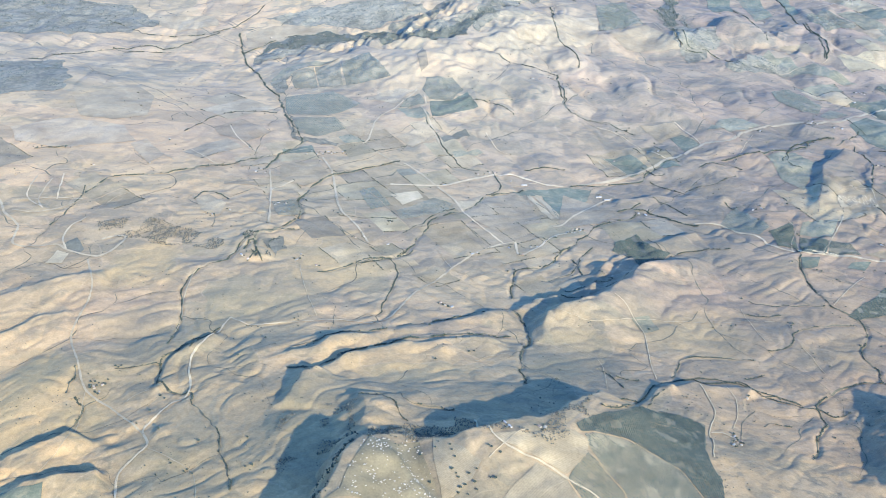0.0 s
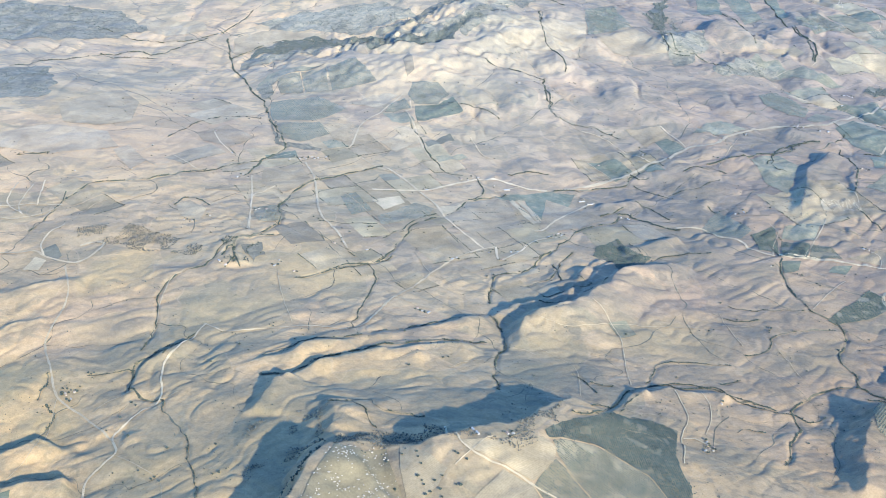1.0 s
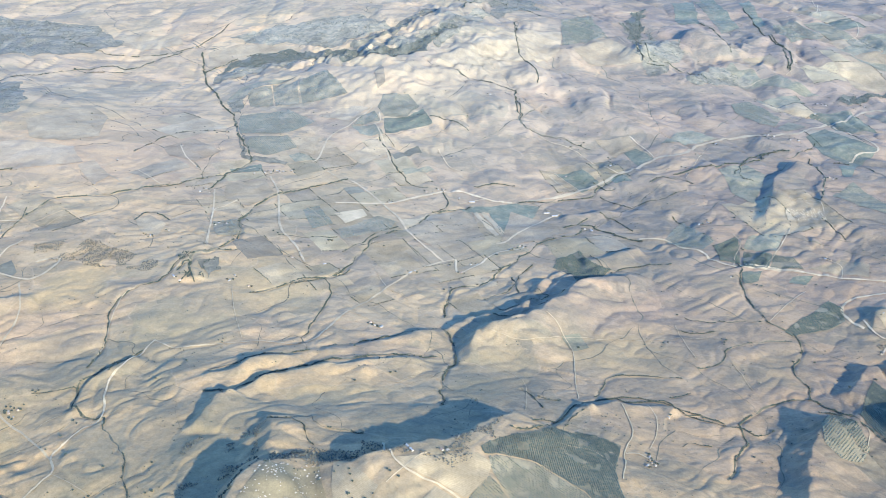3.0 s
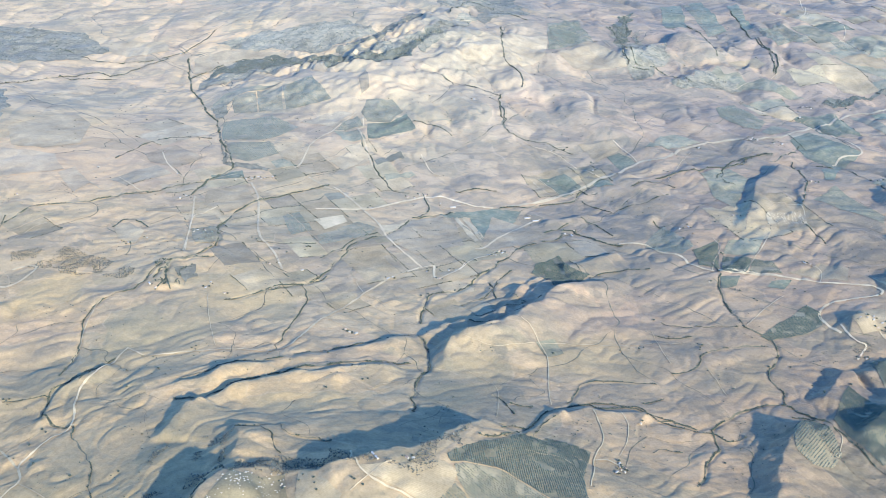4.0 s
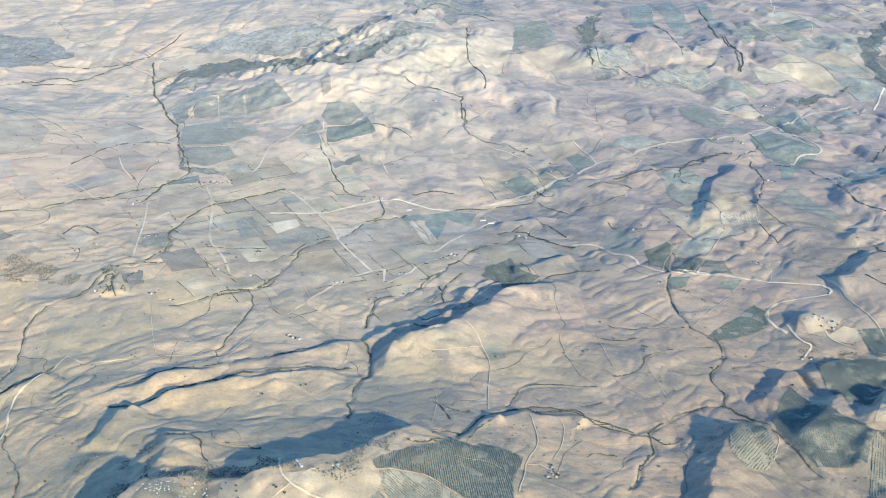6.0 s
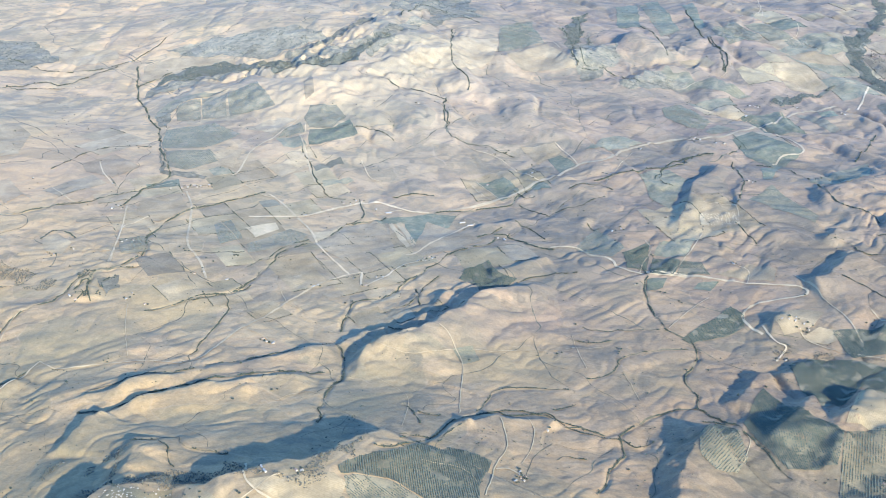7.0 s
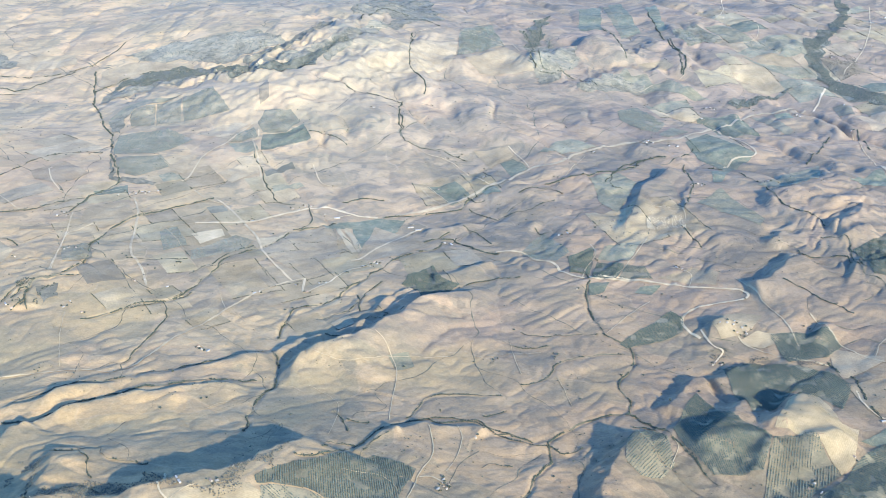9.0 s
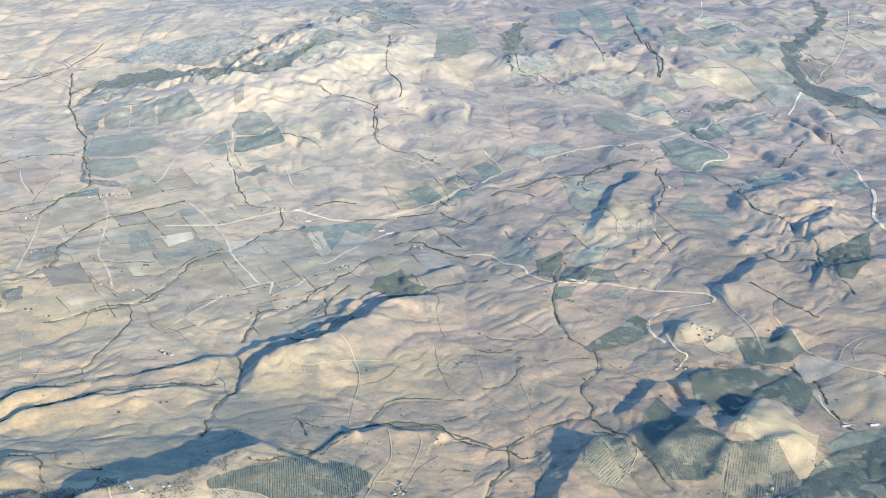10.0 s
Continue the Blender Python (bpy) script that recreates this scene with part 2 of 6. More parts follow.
gully([(-265, 996), (-291, 1005), (-308, 1021), (-316, 1068), (-302, 1086), (-286, 1109), (-259, 1147)], 5, 8)
gully([(-264, 994), (-253, 964), (-221, 913), (-211, 880), (-196, 843), (-187, 806)], 3, 6)
gully([(-466, 2507), (-436, 2386), (-409, 2283), (-363, 2184), (-351, 2141), (-310, 2065), (-285, 1958), (-246, 1859), (-238, 1811), (-272, 1743), (-281, 1676)], 5, 9)
gully([(266, 2205), (266, 2069), (275, 2010)], 5, 8)
gully([(287, 2614), (284, 2368), (314, 2296), (317, 2232)], 4, 6)
gully([(88, 1756), (59, 1769), (28, 1824), (9, 1902), (-10, 1962)], 3, 5)
gully([(246, 1712), (316, 1730), (377, 1746), (392, 1773), (443, 1808)], 3, 6)
gully([(530, 1799), (607, 1815), (688, 1847), (734, 1898), (766, 1897)], 3, 6)
gully([(294, 1059), (321, 1104), (368, 1111), (409, 1109)], 3, 6)
gully([(434, 1135), (466, 1152), (492, 1194), (522, 1208), (576, 1217)], 3, 6)
gully([(446, 1276), (475, 1263), (513, 1264), (551, 1263)], 3, 6)
gully([(277, 1039), (328, 1061), (367, 1051), (387, 1038), (400, 1020), (436, 1006)], 3, 6)
gully([(-71, 941), (-32, 960), (-16, 938), (30, 926)], 4, 7)
gully([(-413, 1013), (-415, 1032), (-418, 1060)], 4, 8)
gully([(-387, 957), (-389, 984), (-402, 1008)], 4, 9)
gully([(-368, 1060), (-338, 1062), (-313, 1060)], 2, 4)
gully([(620, 2800), (605, 2650), (560, 2438), (580, 2381), (622, 2371)], 3, 6)
gully([(770, 2723), (792, 2637), (787, 2460)], 3, 6)
gully([(913, 2599), (916, 2486), (899, 2373)], 3, 6)
gully([(232, 2177), (269, 2120), (269, 2022)], 3, 6)
gully([(907, 2840), (908, 2527), (923, 2452), (902, 2369)], 3, 7)
gully([(1254, 2186), (1334, 2153), (1392, 2093)], 4, 8)
gully([(926, 1498), (954, 1482), (946, 1434), (948, 1380)], 3, 5)
gully([(907, 1745), (897, 1662), (908, 1604), (938, 1569), (946, 1533)], 3, 5)
gully([(791, 1857), (777, 1734), (748, 1647)], 2, 4)
gully([(730, 1583), (732, 1547), (747, 1510)], 2, 4)
gully([(1180, 2045), (1173, 1990), (1172, 1944)], 2, 5)
gully([(824, 1169), (827, 1133), (841, 1123), (836, 1098), (838, 1053), (849, 1029)], 3, 5)
gully([(-551, 1553), (-535, 1595), (-514, 1619), (-462, 1633), (-411, 1657), (-350, 1685)], 3, 6)
gully([(165, 1332), (209, 1356), (232, 1416), (255, 1451)], 3, 5)
gully([(483, 1762), (531, 1779), (556, 1764)], 3, 6)
gully([(142, 2268), (203, 2230), (269, 2204)], 3, 6)
gully([(275, 2010), (334, 1988), (395, 1943)], 3, 7)
gully([(-224, 2454), (-332, 2475), (-393, 2433), (-436, 2386)], 4, 8)
gully([(-825, 2608), (-690, 2505), (-591, 2497), (-516, 2528), (-464, 2561), (-426, 2655)], 3, 6)
gully([(-875, 2202), (-772, 2329), (-680, 2411), (-613, 2416), (-559, 2474), (-514, 2515)], 3, 6)
gully([(160, 2629), (202, 2792), (282, 2748), (355, 2669)], 3, 7)
gully([(568, 2691), (578, 2464), (585, 2386), (636, 2376), (703, 2298)], 3, 7)
gully([(-159, 1038), (-136, 1037), (-108, 1056), (-84, 1080), (-37, 1110), (4, 1126), (55, 1145), (107, 1152)], 1, 5)
gully([(-165, 1079), (-133, 1096), (-108, 1123), (-52, 1139)], 1, 5)
gully([(-39, 1150), (4, 1175), (43, 1199), (63, 1218), (113, 1247)], 1, 5)
gully([(187, 1261), (218, 1264), (263, 1301), (286, 1334)], 1, 6)
gully([(208, 936), (237, 981), (252, 1000), (270, 1031), (290, 1047)], 1, 5)
gully([(277, 1036), (315, 1057), (332, 1046), (371, 1052), (393, 1037), (417, 1018)], 1, 5)
gully([(-54, 824), (-28, 875), (1, 870), (29, 876)], 1, 5)
gully([(555, 1044), (574, 1038), (587, 1005)], 1, 5)
gully([(169, 1770), (202, 1779), (243, 1776)], 2, 5)
gully([(-142, 1508), (-106, 1508), (-53, 1513)], 2, 5)
gully([(735, 1896), (689, 1870), (649, 1806), (636, 1785)], 2, 6)
gully([(751, 1865), (799, 1896), (829, 1940)], 2, 5)
gully([(535, 1500), (553, 1436), (556, 1412)], 2, 5)
gully([(366, 1424), (406, 1437), (459, 1434)], 2, 4)
gully([(208, 1074), (222, 1054), (231, 1020)], 4, 6)
gully([(227, 1048), (240, 1044), (253, 1045)], 3, 5)
gully([(195, 957), (211, 989), (242, 984)], 4, 6)
gully([(187, 912), (210, 917), (237, 964)], 3, 6)
gully([(395, 1023), (414, 1020), (438, 1010)], 4, 6)
gully([(385, 1066), (413, 1080)], 3, 5)
gully([(-48, 957), (-25, 914), (-15, 895)], 3, 5)
gully([(-265, 1356), (-257, 1404), (-252, 1420), (-224, 1433), (-193, 1438)], 4, 7)
gully([(-257, 1407), (-245, 1361), (-235, 1335)], 4, 6)
gully([(-152, 1304), (-124, 1327), (-86, 1360), (-56, 1372), (-21, 1401)], 3, 6)
gully([(-424, 1654), (-383, 1669), (-350, 1681), (-304, 1727), (-272, 1746)], 2, 5)
gully([(-41, 1462), (-27, 1487), (-4, 1518), (18, 1550), (41, 1579)], 2, 5)
gully([(388, 1797), (406, 1767), (422, 1761)], 2, 4)
gully([(315, 1605), (342, 1618), (357, 1636)], 2, 5)
gully([(222, 1355), (222, 1386), (218, 1411)], 2, 5)
gully([(501, 1629), (508, 1610), (528, 1614)], 2, 5)
gully([(450, 1691), (500, 1696), (543, 1734)], 2, 4)
gully([(395, 1748), (413, 1717), (449, 1675)], 2, 4)
gully([(381, 1651), (398, 1630), (423, 1576)], 2, 4)


# ---- the sheet of ground: rows and columns that widen with distance ----
GY = np.concatenate([np.linspace(-4500, 600, 14), 640 * (3250 / 640) ** np.linspace(0, 1, 760), np.linspace(3400, 8000, 14)])
GS = np.concatenate([np.linspace(-7, -1.08, 10), np.linspace(-1, 1, 1100), np.linspace(1.08, 7, 10)])


def half_width(y):
    return 0.46 * np.hypot(np.maximum(y, 0), 717) + 205


GZ = None
STEP, NET_X, NET_Y = 5.0, np.arange(-1080, 1580, 5.0), np.arange(740, 2960, 5.0)
RILLS = []


def bend(x, y):
    """The small wanderings that keep the rills from running straight."""
    return 9 * value_noise(x / 31 + 12, y / 31) + 3 * value_noise(x / 11, y / 11 + 9), 9 * value_noise(x / 31 + 82, y / 31 + 5) + 3 * value_noise(x / 11 + 44, y / 11)


def drainage(z):
    """Where the rain runs off on a square net: for each place the one below it, and how much land drains through it."""
    rows, cols = z.shape
    high = z + 2.0 * value_noise(*np.meshgrid(NET_X / 47, NET_Y / 47)) + 0.9 * value_noise(*np.meshgrid(NET_X / 17, NET_Y / 17)) + 0.35 * value_noise(*np.meshgrid(NET_X / 6 + 3, NET_Y / 6))
    level = ((high - high.min()) / 0.04).astype(int).ravel().tolist()
    below, order = [-2] * (rows * cols), []
    shelf = [[] for k in range(max(level) + 1)]
    for k in range(rows * cols):
        if k < cols or k >= (rows - 1) * cols or k % cols in (0, cols - 1):
            below[k] = -1
            shelf[level[k]].append(k)
    steps = (-1, 1, -cols, cols, -cols - 1, -cols + 1, cols - 1, cols + 1)
    for at, waiting in enumerate(shelf):
        for k in waiting:
            order.append(k)
            for d in steps:
                q = k + d
                if 0 <= q < rows * cols and below[q] == -2 and abs(q % cols - k % cols) < 2:
                    below[q] = k
                    shelf[max(at, level[q])].append(q)
    share = [1] * (rows * cols)
    for k in reversed(order):
        if below[k] >= 0:
            share[below[k]] += share[k]
    return below, np.array(share, float).reshape(rows, cols)


def trace_rills(below, share, least):
    """The lines of the rills, from their heads down to where they meet a larger one."""
    cols = share.shape[1]
    flow = share.ravel()
    fed = np.zeros(len(flow), bool)
    strong = np.nonzero(flow >= least)[0]
    for k in strong:
        if below[k] >= 0:
            fed[below[k]] = True
    heads = sorted((k for k in strong if not fed[k]), key=lambda k: -flow[k])
    used = set()
    for k in heads:
        line = []
        while k >= 0:
            line.append((NET_X[k % cols], NET_Y[k // cols], flow[k]))
            if k in used:
                break
            used.add(k)
            k = below[k]
        ends = math.dist(line[0][:2], line[-1][:2])
        if len(line) > 5 and ends < 0.93 * sum(math.dist(a[:2], b[:2]) for a, b in zip(line, line[1:])):
            p = np.array(line)
            bx, by = bend(p[:, 0], p[:, 1])
            p[:, 0], p[:, 1] = p[:, 0] + bx, p[:, 1] + by
            for turn in range(3):
                p[1:-1] = 0.25 * p[:-2] + 0.5 * p[1:-1] + 0.25 * p[2:]
            RILLS.append(p)


def build_ground():
    global GZ
    yy = np.repeat(GY[:, None], len(GS), 1)
    xx = 190 + GS[None, :] * half_width(GY)[:, None]
    GZ = relief(xx, yy)
    nx, ny = np.meshgrid(NET_X, NET_Y)
    bx, by = bend(nx, ny)
    below, share = drainage(relief(nx + bx, ny + by))
    trace_rills(below, share, 150)
    cut = np.clip(np.log2(share / 110), 0, 5) * 0.6
    for turn in range(8):
        cut[1:-1, 1:-1] = 0.4 * cut[1:-1, 1:-1] + 0.15 * (cut[:-2, 1:-1] + cut[2:, 1:-1] + cut[1:-1, :-2] + cut[1:-1, 2:])
    bx, by = bend(xx, yy)
    bx, by = bend(xx - bx, yy - by)
    fx, fy = (xx - bx - NET_X[0]) / STEP, (yy - by - NET_Y[0]) / STEP
    within = (fx > 1) & (fy > 1) & (fx < len(NET_X) - 2) & (fy < len(NET_Y) - 2)
    fx, fy = np.where(within, fx, 1), np.where(within, fy, 1)
    i, j = fy.astype(int), fx.astype(int)
    v, u = fy - i, fx - j
    GZ = GZ - within * ((cut[i, j] * (1 - u) + cut[i, j + 1] * u) * (1 - v) + (cut[i + 1, j] * (1 - u) + cut[i + 1, j + 1] * u) * v)


build_ground()


def ground_z(x, y):
    """The height of the sheet of ground."""
    x, y = np.asarray(x, float), np.asarray(y, float)
    i = np.clip(np.searchsorted(GY, y) - 1, 0, len(GY) - 2)
    v = (y - GY[i]) / (GY[i + 1] - GY[i])
    s = (x - 190) / half_width(y)
    j = np.clip(np.searchsorted(GS, s) - 1, 0, len(GS) - 2)
    u = (s - GS[j]) / (GS[j + 1] - GS[j])
    return (GZ[i, j] * (1 - u) + GZ[i, j + 1] * u) * (1 - v) + (GZ[i + 1, j] * (1 - u) + GZ[i + 1, j + 1] * u) * v


# ---- materials ----
def material(name, rough=0.95):
    m = bpy.data.materials.new(name)
    m.use_nodes = True
    b = m.node_tree.nodes["Principled BSDF"]
    b.inputs["Roughness"].default_value = rough
    b.inputs["Specular IOR Level"].default_value = 0.15
    return m, m.node_tree.nodes, m.node_tree.links, b


def place_node(nodes):
    return nodes.new("ShaderNodeNewGeometry").outputs["Position"]


def stretched(nodes, links, vec, scale, turn=0.0, shift=(0, 0, 0)):
    n = nodes.new("ShaderNodeMapping")
    n.inputs["Scale"].default_value, n.inputs["Rotation"].default_value, n.inputs["Location"].default_value = scale, (0, 0, radians(turn)), shift
    links.new(vec, n.inputs["Vector"])
    return n.outputs["Vector"]


def noise_node(nodes, links, vec, scale, detail=4.0, rough=0.55, distort=0.0):
    n = nodes.new("ShaderNodeTexNoise")
    n.inputs["Scale"].default_value, n.inputs["Detail"].default_value = scale, detail
    n.inputs["Roughness"].default_value, n.inputs["Distortion"].default_value = rough, distort
    links.new(vec, n.inputs["Vector"])
    return n.outputs["Fac"]


def ramp(nodes, links, fac, stops):
    n = nodes.new("ShaderNodeValToRGB")
    e = n.color_ramp.elements
    while len(e) < len(stops):
        e.new(0.5)
    for k, (at, c) in zip(e, stops):
        k.position, k.color = at, (*c, 1) if len(c) == 3 else c
    links.new(fac, n.inputs["Fac"])
    return n.outputs["Color"]


def grey(a):
    return (a, a, a)


def blend(nodes, links, a, b, fac, mode='MIX'):
    n = nodes.new("ShaderNodeMix")
    n.data_type, n.blend_type = 'RGBA', mode
    for value, socket in ((a, n.inputs[6]), (b, n.inputs[7]), (fac, n.inputs[0])):
        if isinstance(value, (int, float)):
            socket.default_value = value
        elif isinstance(value, tuple):
            socket.default_value = (*value, 1)
        else:
            links.new(value, socket)
    return n.outputs[2]


def bumped(nodes, links, b, height, strength, distance):
    n = nodes.new("ShaderNodeBump")
    n.inputs["Strength"].default_value, n.inputs["Distance"].default_value = strength, distance
    links.new(height, n.inputs["Height"])
    links.new(n.outputs["Normal"], b.inputs["Normal"])


def plots(nodes, links, vec, scale, turn, shift):
    """Cells of old land holdings: the tone of each and the distance from its edge."""
    cells = stretched(nodes, links, vec, (*scale, 0.0), turn, shift)
    out = []
    for feature, socket in (('F1', "Color"), ('DISTANCE_TO_EDGE', "Distance")):
        n = nodes.new("ShaderNodeTexVoronoi")
        n.voronoi_dimensions, n.feature = '2D', feature
        n.inputs["Scale"].default_value = 1.0
        links.new(cells, n.inputs["Vector"])
        out.append(n.outputs[socket])
    tone = nodes.new("ShaderNodeSeparateColor")
    links.new(out[0], tone.inputs[0])
    return tone.outputs[0], tone.outputs[1], out[1]


# broad land cover with soft borders: place, reach, tone and strength
SWARD, STRAW, CHALK, CLAY = (0.24, 0.23, 0.15), (0.43, 0.35, 0.178), (0.42, 0.348, 0.21), (0.43, 0.325, 0.205)
COVER = [
    (-229, 1178, 108, 153, SWARD, 0.8),
    (-195, 900, 123, 159, SWARD, 0.75),
    (177, 1090, 73, 97, SWARD, 0.7),
    (413, 1472, 128, 97, SWARD, 0.6),
    (-118, 964, 51, 104, SWARD, 0.5),
    (-44, 1117, 103, 39, SWARD, 0.4),
    (211, 1381, 65, 144, SWARD, 0.4),
    (520, 1178, 97, 116, SWARD, 0.35),
    (88, 1100, 39, 70, STRAW, 0.3),
    (-390, 1314, 68, 86, STRAW, 0.9),
    (-120, 1358, 92, 120, STRAW, 0.75),
    (-22, 1054, 119, 64, STRAW, 0.75),
    (342, 1174, 119, 77, STRAW, 0.7),
    (-462, 1004, 70, 135, STRAW, 0.8),
    (-375, 960, 31, 85, STRAW, 0.6),
    (187, 1186, 46, 84, STRAW, 0.45),
    (28, 2204, 254, 175, CHALK, 0.8),
    (270, 2328, 216, 128, CHALK, 0.35),
    (54, 777, 90, 60, SWARD, 0.5),
    (-569, 1941, 177, 151, STRAW, 0.45),
    (-453, 1848, 235, 207, CLAY, 0.6),
    (-690, 1728, 148, 127, CLAY, 0.5),
    (-404, 1179, 108, 92, CLAY, 0.45),
    (340, 1175, 105, 77, STRAW, 0.6),
    (542, 1141, 57, 54, STRAW, 0.5),
    (748, 1043, 68, 82, CLAY, 0.5),
    (863, 1123, 70, 80, SWARD, 0.3),
    (-169, 1389, 92, 162, STRAW, 0.45),
    (357, 1326, 167, 115, CLAY, 0.4),
    (894, 1278, 108, 132, CLAY, 0.4),
    (-120, 1721, 107, 120, STRAW, 0.4),
    (0, 1616, 77, 80, STRAW, 0.3),
    (62, 967, 130, 53, SWARD, 0.2),
]


def covered(nodes, links, col, vec):
    """The ground's colour with the soft patches of COVER laid over it."""
    for x, y, rx, ry, tone, amount in COVER:
        n = nodes.new("ShaderNodeMapping")
        n.vector_type = 'TEXTURE'
        n.inputs["Location"].default_value, n.inputs["Scale"].default_value = (x + 67, y + 67, 0), (rx, ry, 400)
        links.new(vec, n.inputs["Vector"])
        g = nodes.new("ShaderNodeTexGradient")
        g.gradient_type = 'SPHERICAL'
        links.new(n.outputs["Vector"], g.inputs["Vector"])
        col = blend(nodes, links, col, tone, ramp(nodes, links, g.outputs["Fac"], [(0.05, grey(0)), (0.45, grey(0.8 * amount))]))
    return col


def ground_material():
    m, nodes, links, b = material("dry_grazing_land")
    p = place_node(nodes)
    broad_n = noise_node(nodes, links, p, 0.0038, 4, 0.55, 0.5)
    col = ramp(nodes, links, broad_n, [(0.36, (0.275, 0.242, 0.155)), (0.5, (0.36, 0.296, 0.178)), (0.64, (0.44, 0.345, 0.19))])
    # grey weedy swards and straw-pale stubble in drawn-out patches along the folds
    mid = noise_node(nodes, links, stretched(nodes, links, p, (0.0115, 0.019, 0.01), -33), 1.0, 5, 0.52, 0.7)
    col = blend(nodes, links, col, (0.47, 0.385, 0.235), ramp(nodes, links, mid, [(0.51, grey(0)), (0.56, grey(0.6)), (0.66, grey(0.85))]))
    col = blend(nodes, links, col, (0.225, 0.213, 0.155), ramp(nodes, links, mid, [(0.34, grey(0.9)), (0.43, grey(0.65)), (0.48, grey(0))]))
    weeds = noise_node(nodes, links, stretched(nodes, links, p, (0.03, 0.052, 0.03), -25, (3, 1, 0)), 1.0, 4, 0.55, 0.6)
    col = blend(nodes, links, col, (0.215, 0.205, 0.15), ramp(nodes, links, weeds, [(0.37, grey(0.85)), (0.45, grey(0))]))
    col = blend(nodes, links, col, (0.46, 0.375, 0.225), ramp(nodes, links, weeds, [(0.55, grey(0)), (0.64, grey(0.6))]))
    # old field plots, each with its own tone
    wob = nodes.new("ShaderNodeVectorMath")
    wob.operation = 'MULTIPLY_ADD'
    nz = nodes.new("ShaderNodeTexNoise")
    nz.inputs["Scale"].default_value, nz.inputs["Detail"].default_value = 0.012, 2
    links.new(p, nz.inputs["Vector"])
    links.new(nz.outputs["Color"], wob.inputs[0])
    wob.inputs[1].default_value = (75, 75, 0)
    links.new(p, wob.inputs[2])
    wild = noise_node(nodes, links, p, 0.035, 4, 0.6)
    push = nodes.new("ShaderNodeVectorMath")
    push.operation = 'MULTIPLY_ADD'
    links.new(wild, push.inputs[0])
    push.inputs[1].default_value = (60, 60, 0)
    links.new(wob.outputs[0], push.inputs[2])
    col = covered(nodes, links, col, push.outputs[0])
    for scale, turn, shift, force in (((0.0075, 0.0105), 33, (0, 0, 0), 1.0), ((0.017, 0.012), -20, (5, 3, 0), 0.55)):
        tone, hue, edge = plots(nodes, links, wob.outputs[0], scale, turn, shift)
        col = blend(nodes, links, col, ramp(nodes, links, tone, [(0.0, (0.80, 0.815, 0.82)), (0.35, (0.95, 0.955, 0.945)), (0.7, (1.03, 1.0, 0.965)), (1.0, (1.13, 1.08, 0.99))]), 0.85 * force, 'MULTIPLY')
        col = blend(nodes, links, col, ramp(nodes, links, hue, [(0.0, (0.36, 0.28, 0.19)), (0.25, (0.3, 0.28, 0.185)), (0.6, (0.42, 0.345, 0.21)), (1.0, (0.43, 0.32, 0.215))]), 0.2 * force)
        kept = ramp(nodes, links, noise_node(nodes, links, p, 0.009, 2, 0.5), [(0.46, grey(0)), (0.54, grey(1))])
        line = blend(nodes, links, ramp(nodes, links, edge, [(0.0, grey(0.3 * force)), (0.007, grey(0.2 * force)), (0.016, grey(0))]), kept, 1.0, 'MULTIPLY')
        col = blend(nodes, links, col, (0.50, 0.42, 0.28), line)
    # soil paler and bluer towards the north: distance haze put into its colour
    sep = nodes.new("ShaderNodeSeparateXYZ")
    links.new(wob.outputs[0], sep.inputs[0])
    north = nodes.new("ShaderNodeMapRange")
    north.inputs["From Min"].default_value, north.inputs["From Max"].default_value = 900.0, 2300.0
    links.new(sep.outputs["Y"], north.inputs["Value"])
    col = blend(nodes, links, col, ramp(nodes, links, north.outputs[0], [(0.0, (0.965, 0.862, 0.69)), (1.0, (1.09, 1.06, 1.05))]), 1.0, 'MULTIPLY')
    # redder soil on the western plain
    west = nodes.new("ShaderNodeMapRange")
    west.inputs["From Min"].default_value, west.inputs["From Max"].default_value = 600.0, -450.0
    links.new(sep.outputs["X"], west.inputs["Value"])
    col = blend(nodes, links, col, ramp(nodes, links, west.outputs[0], [(0.0, (0.87, 0.83, 0.85)), (0.4, (1.06, 1.03, 1.0)), (1.0, (1.21, 1.115, 0.985))]), 1.0, 'MULTIPLY')
    # tussocks and stony specks
    tussock = noise_node(nodes, links, stretched(nodes, links, p, (0.15, 0.17, 0.15), 50), 1.0, 4, 0.6, 0.4)
    col = blend(nodes, links, col, ramp(nodes, links, tussock, [(0.3, grey(0.86)), (0.5, grey(1.0)), (0.7, grey(1.12))]), ramp(nodes, links, north.outputs[0], [(0.1, grey(0.9)), (0.6, grey(0.3))]), 'MULTIPLY')
    fine = noise_node(nodes, links, p, 0.5, 4, 0.7)
    col = blend(nodes, links, col, ramp(nodes, links, fine, [(0.3, grey(0.72)), (0.5, grey(1.0)), (0.7, grey(1.22))]), 0.5, 'MULTIPLY')
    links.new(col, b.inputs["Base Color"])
    bumped(nodes, links, b, tussock, 0.25, 1.8)
    return m


